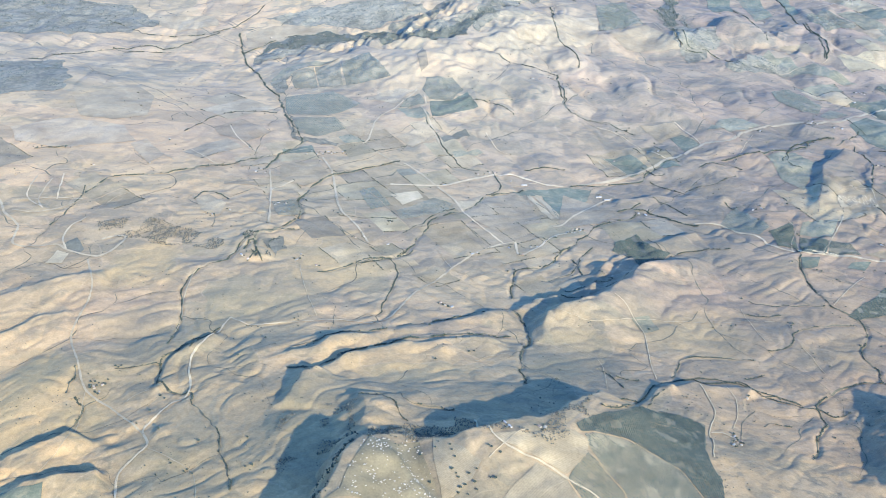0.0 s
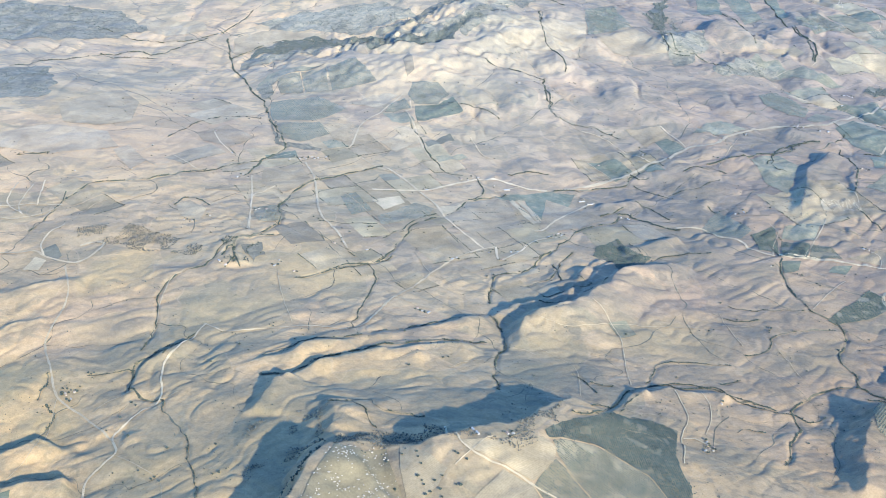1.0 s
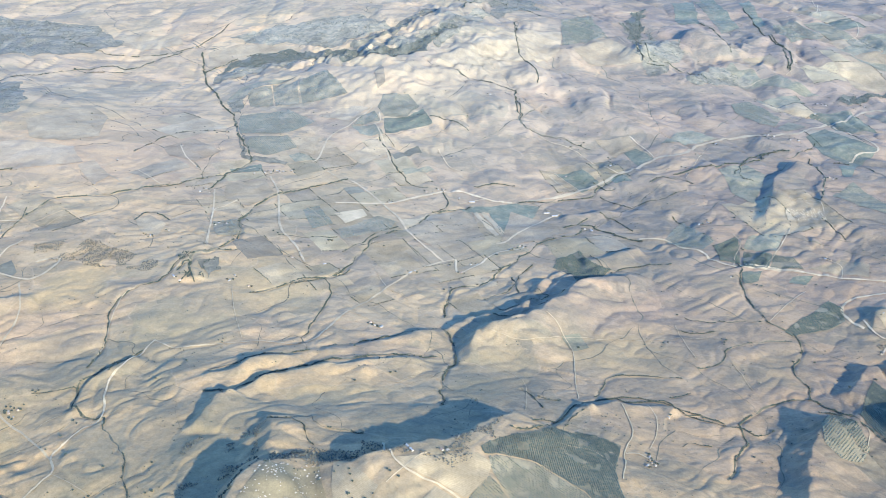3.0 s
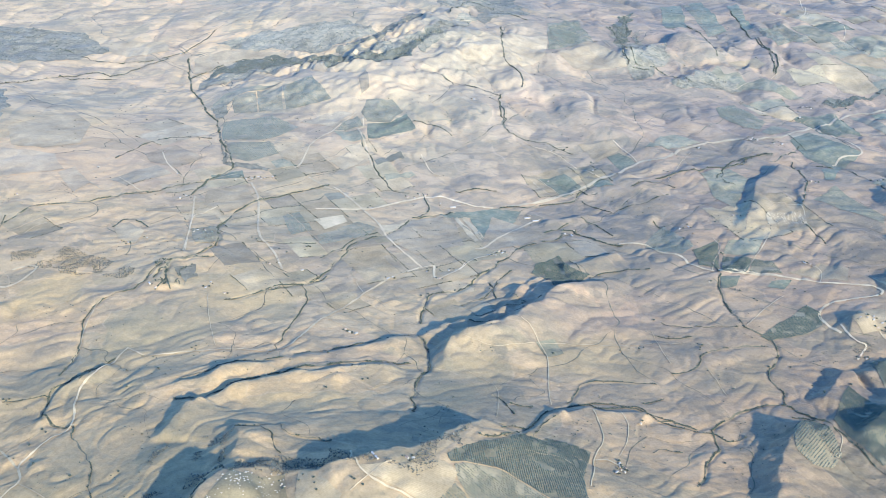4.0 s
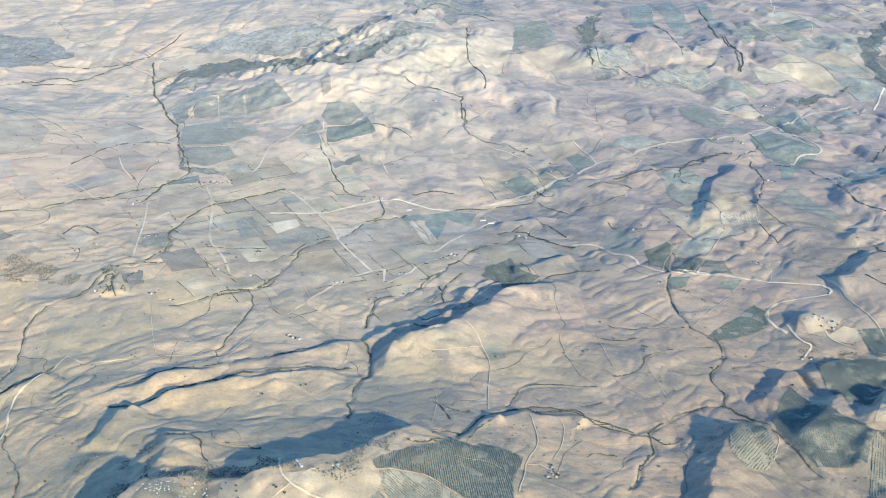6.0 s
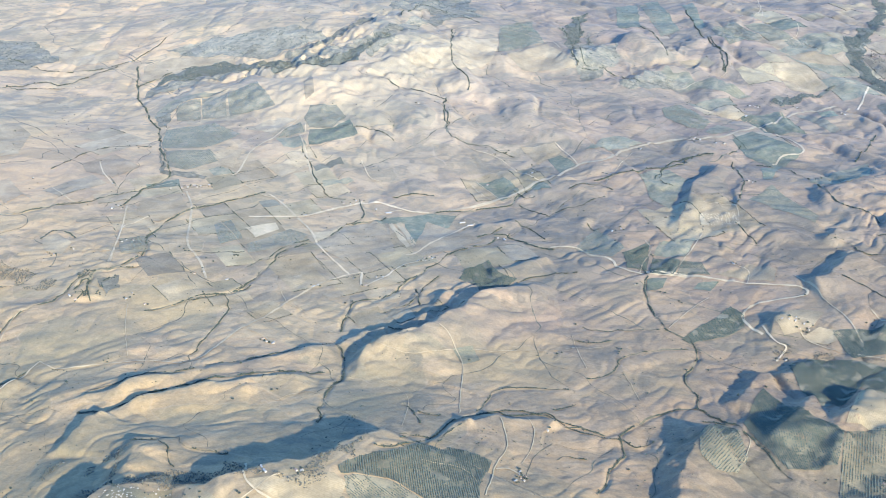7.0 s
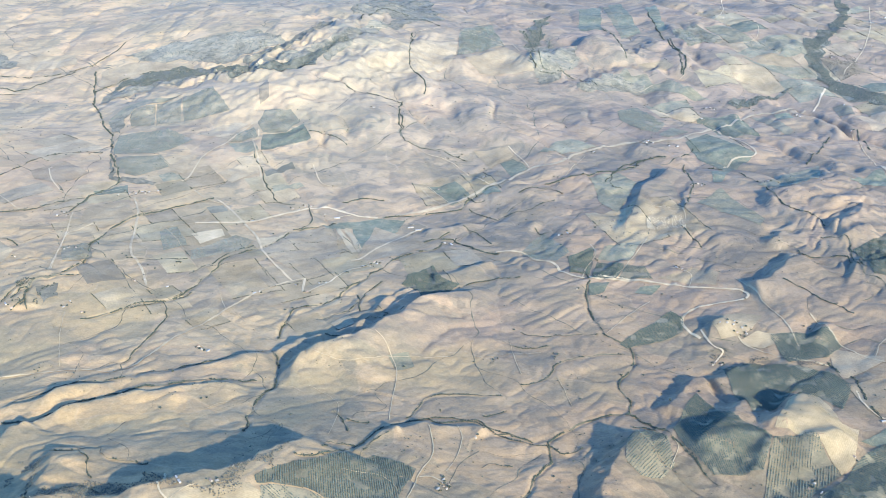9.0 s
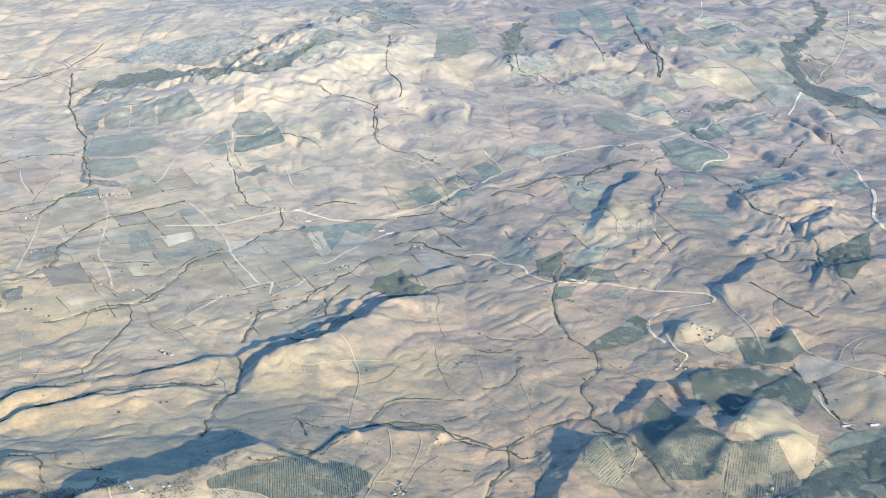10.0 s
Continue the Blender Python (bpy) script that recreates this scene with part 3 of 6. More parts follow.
def soil_material(name, a, c, scale=0.05, grain=0.4, lines=None, bare=0.0):
    """A field's soil or crop: two tones in blotches, with grain and, where given, the lines of the plough."""
    m, nodes, links, b = material(name)
    p = place_node(nodes)
    big = noise_node(nodes, links, p, scale, 5, 0.6, 0.8)
    col = ramp(nodes, links, big, [(0.32, a), (0.68, c)])
    fine = noise_node(nodes, links, p, grain, 5, 0.7)
    col = blend(nodes, links, col, ramp(nodes, links, fine, [(0.28, grey(0.62)), (0.5, grey(1.0)), (0.72, grey(1.32))]), 0.5, 'MULTIPLY')
    if bare:
        gaps = noise_node(nodes, links, p, 0.11, 5, 0.68, 0.7)
        col = blend(nodes, links, col, (0.37, 0.31, 0.19), ramp(nodes, links, gaps, [(0.5, grey(0)), (0.62, grey(bare))]))
    broad_tone = noise_node(nodes, links, p, 0.018, 3, 0.5)
    col = blend(nodes, links, col, ramp(nodes, links, broad_tone, [(0.32, grey(0.82)), (0.68, grey(1.17))]), 1.0, 'MULTIPLY')
    info = nodes.new("ShaderNodeObjectInfo")
    col = blend(nodes, links, col, ramp(nodes, links, info.outputs["Random"], [(0.0, grey(0.85)), (1.0, grey(1.15))]), 1.0, 'MULTIPLY')
    # the ground's northward tint again: distance haze painted into the colour
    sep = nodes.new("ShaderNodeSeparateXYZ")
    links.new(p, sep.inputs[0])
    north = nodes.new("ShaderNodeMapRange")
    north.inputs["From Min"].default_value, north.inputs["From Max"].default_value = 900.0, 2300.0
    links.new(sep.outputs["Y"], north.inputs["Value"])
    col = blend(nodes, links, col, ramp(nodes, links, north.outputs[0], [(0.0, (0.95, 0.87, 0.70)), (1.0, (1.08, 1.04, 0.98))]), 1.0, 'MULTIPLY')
    if lines:
        w = nodes.new("ShaderNodeTexWave")
        w.inputs["Scale"].default_value, w.inputs["Distortion"].default_value, w.inputs["Detail"].default_value = 0.16, 3.0, 2
        links.new(stretched(nodes, links, p, (1, 1, 0), lines), w.inputs["Vector"])
        col = blend(nodes, links, col, ramp(nodes, links, w.outputs["Fac"], [(0.2, grey(0.9)), (0.8, grey(1.07))]), 0.45, 'MULTIPLY')
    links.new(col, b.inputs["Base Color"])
    bumped(nodes, links, b, fine, 0.14, 0.6)
    return m


def leaf_material(name, a, c):
    m, nodes, links, b = material(name, 0.8)
    g = nodes.new("ShaderNodeNewGeometry")
    col = ramp(nodes, links, g.outputs["Random Per Island"], [(0.0, a), (1.0, c)])
    fine = noise_node(nodes, links, g.outputs["Position"], 2.0, 3, 0.6)
    col = blend(nodes, links, col, ramp(nodes, links, fine, [(0.3, grey(0.7)), (0.7, grey(1.3))]), 0.8, 'MULTIPLY')
    links.new(col, b.inputs["Base Color"])
    return m


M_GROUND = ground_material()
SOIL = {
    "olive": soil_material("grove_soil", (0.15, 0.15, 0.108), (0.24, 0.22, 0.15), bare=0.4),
    # soil of far groves: the olive soil paled in colour for haze
    "olive_hazed": soil_material("hazed_grove_soil", (0.215, 0.205, 0.148), (0.325, 0.29, 0.20), bare=0.5),
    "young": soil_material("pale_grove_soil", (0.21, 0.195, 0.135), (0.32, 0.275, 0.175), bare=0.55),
    # litter lightened in colour for the haze over far woods
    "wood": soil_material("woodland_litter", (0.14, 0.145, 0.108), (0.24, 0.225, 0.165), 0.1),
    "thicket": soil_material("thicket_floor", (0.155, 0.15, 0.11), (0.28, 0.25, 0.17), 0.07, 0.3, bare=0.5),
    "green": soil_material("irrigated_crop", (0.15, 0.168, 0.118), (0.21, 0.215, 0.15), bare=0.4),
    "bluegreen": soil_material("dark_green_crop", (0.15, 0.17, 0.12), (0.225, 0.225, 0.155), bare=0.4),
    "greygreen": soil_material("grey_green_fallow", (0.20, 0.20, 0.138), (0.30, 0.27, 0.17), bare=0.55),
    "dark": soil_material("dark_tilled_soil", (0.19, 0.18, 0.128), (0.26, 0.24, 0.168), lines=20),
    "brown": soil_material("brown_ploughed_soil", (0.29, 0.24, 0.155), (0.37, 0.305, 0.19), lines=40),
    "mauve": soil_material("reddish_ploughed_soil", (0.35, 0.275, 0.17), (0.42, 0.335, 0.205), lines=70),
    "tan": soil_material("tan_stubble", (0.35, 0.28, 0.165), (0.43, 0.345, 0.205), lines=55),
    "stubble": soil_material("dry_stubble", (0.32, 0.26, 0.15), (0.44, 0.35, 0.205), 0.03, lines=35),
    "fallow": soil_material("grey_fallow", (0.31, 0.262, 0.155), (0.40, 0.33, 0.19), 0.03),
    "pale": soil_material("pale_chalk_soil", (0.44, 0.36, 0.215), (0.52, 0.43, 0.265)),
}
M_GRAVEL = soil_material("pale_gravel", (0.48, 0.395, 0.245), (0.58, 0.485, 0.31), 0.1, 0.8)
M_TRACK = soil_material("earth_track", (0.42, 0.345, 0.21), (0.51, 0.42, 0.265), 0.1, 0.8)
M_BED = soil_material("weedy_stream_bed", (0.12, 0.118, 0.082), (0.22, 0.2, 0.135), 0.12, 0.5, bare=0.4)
M_OLIVE = leaf_material("olive_leaves", (0.085, 0.098, 0.07), (0.155, 0.162, 0.11))
# leaves of far olives, the near tone paled to stand for haze
M_OLIVE_HAZED = leaf_material("hazed_olive_leaves", (0.14, 0.152, 0.112), (0.23, 0.235, 0.17))
# far wood and thicket leaves, lightened in place of haze
M_OAK_HAZED = leaf_material("hazed_oak_leaves", (0.10, 0.11, 0.085), (0.18, 0.18, 0.135))
M_BUSH = leaf_material("bush_leaves", (0.045, 0.052, 0.034), (0.105, 0.108, 0.07))
M_SCRUB = leaf_material("scrub_leaves", (0.085, 0.08, 0.055), (0.20, 0.178, 0.118))
M_BARK = soil_material("bark", (0.10, 0.08, 0.06), (0.16, 0.13, 0.1), 1.0, 4.0)
M_STONE = soil_material("white_limestone", (0.46, 0.41, 0.32), (0.58, 0.52, 0.41), 0.6, 2.0)
M_WALL = soil_material("whitewash", (0.42, 0.375, 0.30), (0.53, 0.48, 0.39), 0.5, 2.0)
M_ROOF = soil_material("weathered_roof", (0.30, 0.22, 0.17), (0.42, 0.33, 0.27), 0.6, 2.0)
M_METAL = soil_material("pale_sheet_roof", (0.34, 0.34, 0.33), (0.44, 0.43, 0.41), 0.6, 2.0)
M_DOOR = soil_material("painted_wood", (0.08, 0.10, 0.12), (0.12, 0.14, 0.15), 1.0, 4.0)


# ---- mesh helpers ----
def mesh_from(name, co, faces, mat, smooth=False):
    """A mesh from arrays of places and of faces that all have the same number of corners."""
    me = bpy.data.meshes.new(name)
    n, k = faces.shape
    me.vertices.add(len(co))
    me.vertices.foreach_set("co", np.ascontiguousarray(co, dtype=np.float32).ravel())
    me.loops.add(n * k)
    me.loops.foreach_set("vertex_index", np.ascontiguousarray(faces, dtype=np.int32).ravel())
    me.polygons.add(n)
    me.polygons.foreach_set("loop_start", np.arange(0, n * k, k, dtype=np.int32))
    me.polygons.foreach_set("use_smooth", np.full(n, smooth))
    me.materials.append(mat)
    me.update(calc_edges=True)
    return me


def grid_faces(rows, cols):
    i = np.arange((rows - 1) * cols).reshape(rows - 1, cols)[:, :-1].ravel()
    return np.stack([i, i + 1, i + cols + 1, i + cols], 1)


def part(name, bm, mat, parent, label=""):
    """Links a bmesh as one mesh object under a thing or a part."""
    me = bpy.data.meshes.new(name)
    bm.to_mesh(me)
    bm.free()
    me.materials.append(mat)
    ob = new(name, me)
    ob.parent = parent
    return tagged(ob, label)


def inside(px, py, poly):
    """Which of the points lie within the polygon."""
    hit = np.zeros(px.shape, bool)
    for (ax, ay), (bx, by) in zip(poly, poly[1:] + poly[:1]):
        cross = ((ay > py) != (by > py)) & (px < (bx - ax) * (py - ay) / (by - ay + 1e-12) + ax)
        hit ^= cross
    return hit


def clip(poly, axis, at, keep_less):
    out = []
    for a, b in zip(poly, poly[1:] + poly[:1]):
        ia, ib = (a[axis] <= at) == keep_less, (b[axis] <= at) == keep_less
        if ia:
            out.append(a)
        if ia != ib:
            k = (at - a[axis]) / (b[axis] - a[axis])
            out.append((a[0] + k * (b[0] - a[0]), a[1] + k * (b[1] - a[1])))
    return out


def ragged(pts, step=7.0, amount=0.9, scale=9.0):
    """The outline with its corners kept and its sides slightly uneven."""
    out = []
    for a, b in zip(pts, pts[1:] + pts[:1]):
        n = max(1, int(math.dist(a, b) / step))
        for i in range(n):
            k = i / n
            x, y = a[0] + k * (b[0] - a[0]), a[1] + k * (b[1] - a[1])
            j = amount if i or amount > 3 else 0
            out.append((x + j * noise.noise((x / scale, y / scale, 3.3)), y + j * noise.noise((x / scale, y / scale, 8.1))))
    return out


WILD = ("scrub", "wood", "thicket")


def outline(kind, pts):
    """Wild plots have deeply uneven edges, tilled ones nearly straight."""
    return ragged(ragged(pts, 12.0, 22.0, 45.0), 5.0, 6.0, 9.0) if kind in WILD else ragged(ragged(pts, 14.0, 3.4, 38.0), 7.0, 0.8)


# ---- ground ----
yy = np.repeat(GY[:, None], len(GS), 1)
xx = 190 + GS[None, :] * half_width(GY)[:, None]
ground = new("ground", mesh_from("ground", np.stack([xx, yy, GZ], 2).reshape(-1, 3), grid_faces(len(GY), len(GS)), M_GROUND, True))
tagged(ground, "rolling dry stubble and grazing land with folds and ravines", "ground", kind="structure")

FIELD_LABEL = {
    "olive": "grey-green olive grove floor of bare stony soil", "young": "pale grove floor of dry soil under sparse trees",
    "wood": "shaded woodland floor of dark litter", "thicket": "dark stony floor under low oak thicket", "green": "small dark green irrigated crop field",
    "bluegreen": "dark blue-green crop field among dry stubble", "greygreen": "grey-green fallow field between dry slopes",
    "dark": "dark tilled rectangular field with plough lines", "brown": "brown ploughed field beside pale stubble",
    "mauve": "reddish-brown ploughed field on a gentle slope", "tan": "tan stubble field with faint harvest lines",
    "stubble": "dry straw-coloured stubble field with faint lines", "fallow": "grey-brown fallow field with weedy patches", "pale": "pale chalky bare field bleached by the sun"}
LIFT, LOW = [0.4], [0.18]


def field(kind, pts, small=False):
    """A plot that lies on the ground, cut into small squares that follow its relief."""
    poly = outline(kind, pts)
    LIFT[0] += 0.0022
    lift = LIFT[0]
    if small:
        LIFT[0] -= 0.0022
        LOW[0] += 0.0011
        lift = LOW[0]
    cell = 3.5
    x0, x1 = min(p[0] for p in poly), max(p[0] for p in poly)
    bm = bmesh.new()
    corner = {}

    def vert(p):
        key = (round(p[0], 2), round(p[1], 2))
        if key not in corner:
            corner[key] = bm.verts.new((p[0], p[1], float(ground_z(p[0], p[1])) + lift))
        return corner[key]

    for i in range(int((x1 - x0) / cell) + 1):
        strip = clip(clip(poly, 0, x0 + i * cell, False), 0, x0 + (i + 1) * cell, True)
        if len(strip) < 3:
            continue
        y0, y1 = min(p[1] for p in strip), max(p[1] for p in strip)
        for j in range(int(y0 // cell), int(y1 // cell) + 1):
            piece = clip(clip(strip, 1, j * cell, False), 1, (j + 1) * cell, True)
            vs = []
            for p in piece:
                v = vert(p)
                if v not in vs:
                    vs.append(v)
            if len(vs) >= 3:
                try:
                    bm.faces.new(vs)
                except ValueError:
                    pass
    for f in bm.faces:
        f.smooth = True
    bmesh.ops.recalc_face_normals(bm, faces=bm.faces)
    me = bpy.data.meshes.new("field")
    bm.to_mesh(me)
    bm.free()
    # far olive plots get the soil with haze in its colour
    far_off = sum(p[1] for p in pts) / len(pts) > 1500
    me.materials.append(SOIL["olive_hazed" if kind == "olive" and far_off else kind])
    return tagged(new("field", me), FIELD_LABEL[kind], "field", kind="structure")


def ribbon(name, line, wide, lift, mat, label, category):
    """A narrow strip of its own surface along a line on the ground."""
    d = np.gradient(line, axis=0)
    d /= np.hypot(d[:, 0], d[:, 1])[:, None] + 1e-9
    side = np.stack([d[:, 1], -d[:, 0]], 1)
    rows = []
    for k in (-0.5, 0.0, 0.5):
        q = line + side * (k * wide)[:, None]
        rows.append(np.c_[q, ground_z(q[:, 0], q[:, 1]) + lift + (0.08 if k == 0 else 0.0)])
    co = np.stack(rows, 1).reshape(-1, 3)
    return tagged(new(name, mesh_from(name, co, grid_faces(len(line), 3)[:, ::-1], mat, True)), label, category, kind="structure")


def road(pts, width, mat, label):
    line = smooth_line(pts, 3.0)
    line = line + 0.5 * np.stack([value_noise(line[:, 0] / 12, line[:, 1] / 12), value_noise(line[:, 0] / 12 + 9, line[:, 1] / 12)], 1)
    wide = (1.25 if mat is M_GRAVEL else 0.95) * width * (1 + 0.25 * value_noise(line[:, 0] / 9, line[:, 1] / 9))
    return ribbon("road", line, wide, 0.82, mat, label, "road")


def rill_beds():
    """All the rills, each a ragged weedy strip, in one mesh."""
    co, faces, count = [], [], 0
    for p in RILLS:
        p = p[:, :2] if len(p) < 4 else np.c_[smooth_line(p[:, :2], 2.5)]
        if len(p) < 4:
            continue
        d = np.gradient(p, axis=0)
        d /= np.hypot(d[:, 0], d[:, 1])[:, None] + 1e-9
        side = np.stack([d[:, 1], -d[:, 0]], 1)
        grow = np.minimum(1.0, (np.arange(len(p)) + 1) / (0.5 * len(p)))
        wide = grow * (1.0 + 0.8 * np.clip((p[:, 1] - 1000) / 1200, 0, 1)) * np.clip(0.9 + 0.9 * value_noise(p[:, 0] / 14 + 2, p[:, 1] / 14) + 0.4 * value_noise(p[:, 0] / 4, p[:, 1] / 4), 0.05, 2)
        for k in (-0.5, 0.5):
            q = p + side * (k * wide)[:, None]
            co.append(np.c_[q, ground_z(q[:, 0], q[:, 1]) + 0.22])
        n = len(p)
        i = np.arange(n - 1) + count
        faces.append(np.stack([i, i + 1, i + n + 1, i + n], 1))
        count += 2 * n
    ob = new("rills", mesh_from("rills", np.concatenate(co), np.concatenate(faces)[:, ::-1], M_BED, True))
    tagged(ob, "fine weedy rills that drain the dry slopes", "rills", kind="stuff")


rill_beds()


# ---- plants ----
def ball(level):
    bm = bmesh.new()
    bmesh.ops.create_icosphere(bm, subdivisions=level, radius=1.0)
    v = np.array([q.co[:] for q in bm.verts])
    f = np.array([[q.index for q in k.verts] for k in bm.faces])
    bm.free()
    return v, f


BALL_V, BALL_F = ball(1)
OCTA_V = np.array([(1, 0, 0), (0, 1, 0), (-1, 0, 0), (0, -1, 0), (0, 0, 1), (0, 0, -0.6)], float)
OCTA_F = np.array([(0, 1, 4), (1, 2, 4), (2, 3, 4), (3, 0, 4), (1, 0, 5), (2, 1, 5), (3, 2, 5), (0, 3, 5)])


def clumps(name, x, y, radius, tall, mat, seed, coarse=False, lift=0.0):
    """Many crowns or bushes as uneven clumps that stand on the ground, in one mesh."""
    rng = np.random.RandomState(seed)
    bv, bf = (OCTA_V, OCTA_F) if coarse else (BALL_V, BALL_F)
    n, k = len(x), len(bv)
    turn = rng.rand(n) * 6.283
    v = bv[None] * (1 + 0.5 * (rng.rand(n, k, 1) - 0.5))
    c, s = np.cos(turn)[:, None], np.sin(turn)[:, None]
    v = np.stack([v[..., 0] * c - v[..., 1] * s, v[..., 0] * s + v[..., 1] * c, v[..., 2]], 2)
    z = ground_z(x, y) + lift
    v = v * np.stack([radius, radius, radius * tall], 1)[:, None, :]
    v = v + np.stack([x, y, z + radius * tall * 0.75], 1)[:, None, :]
    f = bf[None] + (np.arange(n) * k)[:, None, None]
    return new(name, mesh_from(name, v.reshape(-1, 3), f.reshape(-1, 3), mat))


GROVES = [0]


def grove(kind, pts, angle):
    """Trees in rows within the plot's outline, some missing."""
    pts = outline(kind, pts)
    GROVES[0] += 1
    rng = np.random.RandomState(100 + GROVES[0])
    px, py = [p[0] for p in pts], [p[1] for p in pts]
    cx, cy, reach = sum(px) / len(px), sum(py) / len(py), max(max(px) - min(px), max(py) - min(py))
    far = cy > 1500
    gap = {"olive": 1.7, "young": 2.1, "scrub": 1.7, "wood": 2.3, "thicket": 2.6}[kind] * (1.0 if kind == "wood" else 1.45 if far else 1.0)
    n = int(1.3 * reach / gap) + 2
    rows = kind not in WILD
    u, v = np.meshgrid((np.arange(-n, n) + 0.5) * gap * (0.75 if rows else 1.0), (np.arange(-n, n) + 0.5) * gap * (1.35 if rows else 1.0))
    u, v = u.ravel(), v.ravel()
    loose = 0.17 if rows else 1.3
    u, v = u + rng.randn(len(u)) * loose, v + rng.randn(len(v)) * loose * 0.7
    c, s = math.cos(radians(angle)), math.sin(radians(angle))
    x, y = cx + u * c - v * s, cy + u * s + v * c
    ok = inside(x, y, pts) & (value_noise(x / 22, y / 22 + GROVES[0]) > {"olive": -0.75, "young": -0.5, "scrub": -0.25, "wood": -0.5, "thicket": -0.3}[kind])
    if kind == "thicket":
        ok &= value_noise(x / 9 + 4, y / 13) + 0.4 * value_noise(x / 40, y / 40 + 6) > -0.1
    ok &= value_noise(x / 7 + 31, y / 7) > (-0.62 if rows else -0.8)
    ok &= rng.rand(len(x)) > 0.08
    x, y = x[ok], y[ok]
    r = {"olive": 0.72, "young": 0.64, "scrub": 0.55, "wood": 1.1, "thicket": 0.85}[kind] * (1.1 if far else 1.0) * (0.65 + 0.6 * rng.rand(len(x)))
    if kind in ("scrub", "wood", "thicket"):
        r = r * (0.5 + 1.1 * rng.rand(len(x)) ** 2)
    # far trees take the leaf colours that have haze painted in
    ob = clumps("olive_trees" if kind not in ("scrub", "wood", "thicket") else "scrub_bushes", x, y, r, 0.95, M_OAK_HAZED if kind in ("wood", "thicket") and far else M_SCRUB if kind == "scrub" else M_BUSH if kind in WILD else M_OLIVE_HAZED if far else M_OLIVE, GROVES[0], far, LIFT[0] - 0.1)
    tagged(ob, {"olive": "dense rows of grey-green olive trees on a slope", "young": "sparse rows of small olive trees on pale soil",
                "scrub": "scattered low dark bushes on a stony slope", "wood": "thick dark woodland on a shaded slope", "thicket": "blue-grey thicket of low oaks on a slope"}[kind], "trees" if kind not in ("scrub", "wood", "thicket") else "bushes", kind="stuff")


def belt(pts, spread, dense):
    """A dry stream: its weedy bed, with bushes and small trees along it."""
    GROVES[0] += 1
    rng = np.random.RandomState(500 + GROVES[0])
    line = meander(pts, 2.2)
    far = np.clip((line[:, 1] - 1000) / 1200, 0, 1)
    ribbon("stream_bed", line, (0.9 + 0.75 * spread) * (1 + far) * (0.62 + 0.5 * value_noise(line[:, 0] / 17 + 5, line[:, 1] / 17) + 0.25 * value_noise(line[:, 0] / 5, line[:, 1] / 5)), 0.35, M_BED,
           "weedy grey-green bed of a dry stream", "stream bed")
    line = meander(pts, 0.42 / dense)
    q = line + rng.randn(len(line), 2) * spread * 0.42 * (0.5 + 0.5 * value_noise(line[:, :1] / 30, line[:, 1:] / 30) ** 2)
    ok = value_noise(q[:, 0] / 16 + 60, q[:, 1] / 16) + 0.5 * value_noise(q[:, 0] / 5 + 6, q[:, 1] / 5) > -0.25
    q = q[ok]
    r = (0.38 + 0.85 * rng.rand(len(q)) ** 2.5) * (1 + 0.35 * np.clip((q[:, 1] - 1200) / 800, 0, 1))
    tagged(clumps("stream_bushes", q[:, 0], q[:, 1], r, 0.9, M_BUSH, GROVES[0], True, 0.2), "ragged dark bushes and small trees along a dry stream", "bushes", kind="stuff")


def tree_thing(seed):
    rng = random.Random(seed)
    root = new("tree")
    bm = bmesh.new()
    bmesh.ops.create_cone(bm, cap_ends=True, segments=6, radius1=0.16, radius2=0.08, depth=1.0, matrix=pose(0, 0, 0.5))
    part("trunk", bm, M_BARK, root)
    for k in range(3):
        bm = bmesh.new()
        bmesh.ops.create_cone(bm, cap_ends=True, segments=5, radius1=0.07, radius2=0.025, depth=0.9,
                              matrix=pose(0, 0, 0.85, 0, 0, k * 120 + rng.random() * 60) @ pose(0, 0, 0, 0, 42, 0) @ pose(0, 0, 0.4))
        part("limb", bm, M_BARK, root)
    bm = bmesh.new()
    for k in range(16):
        a, q = rng.random() * 6.283, rng.random() ** 0.6
        s = 0.3 + 0.32 * rng.random()
        made = bmesh.ops.create_icosphere(bm, subdivisions=1, radius=s,
                                          matrix=pose(0.85 * q * math.cos(a), 0.85 * q * math.sin(a), 1.25 + 0.6 * (rng.random() - 0.35) * (1.3 - q)))
        for v in made["verts"]:
            v.co += Vector((rng.random() - 0.5, rng.random() - 0.5, rng.random() - 0.5)) * s * 0.6
    part("crown", bm, M_BUSH, root)
    return tagged(root, "lone dark round-crowned tree standing in dry stubble", "tree", "lone trees")


TREES = [tree_thing(k) for k in range(4)]
for k, t in enumerate(TREES):
    t.location = (0, 0, 0)
PLACED = [0]


def put_tree(x, y, rng=random.Random(5)):
    k = PLACED[0] % 4
    s = 0.8 + 0.7 * rng.random()
    m = Matrix.Translation((x, y, float(ground_z(x, y)) - 0.1)) @ Matrix.Rotation(rng.random() * 6.28, 4, 'Z')
    if PLACED[0] < 4:
        ob = TREES[k]
        ob.matrix_basis = m
    else:
        ob = copy_thing(TREES[k], m)
    ob.scale = (s, s, s * 0.95)
    PLACED[0] += 1


# ---- farm buildings ----
def box(bm, x0, x1, y0, y1, z0, z1):
    bmesh.ops.create_cube(bm, size=1, matrix=Matrix.Translation(((x0 + x1) / 2, (y0 + y1) / 2, (z0 + z1) / 2)) @ Matrix.Diagonal((x1 - x0, y1 - y0, z1 - z0, 1)))


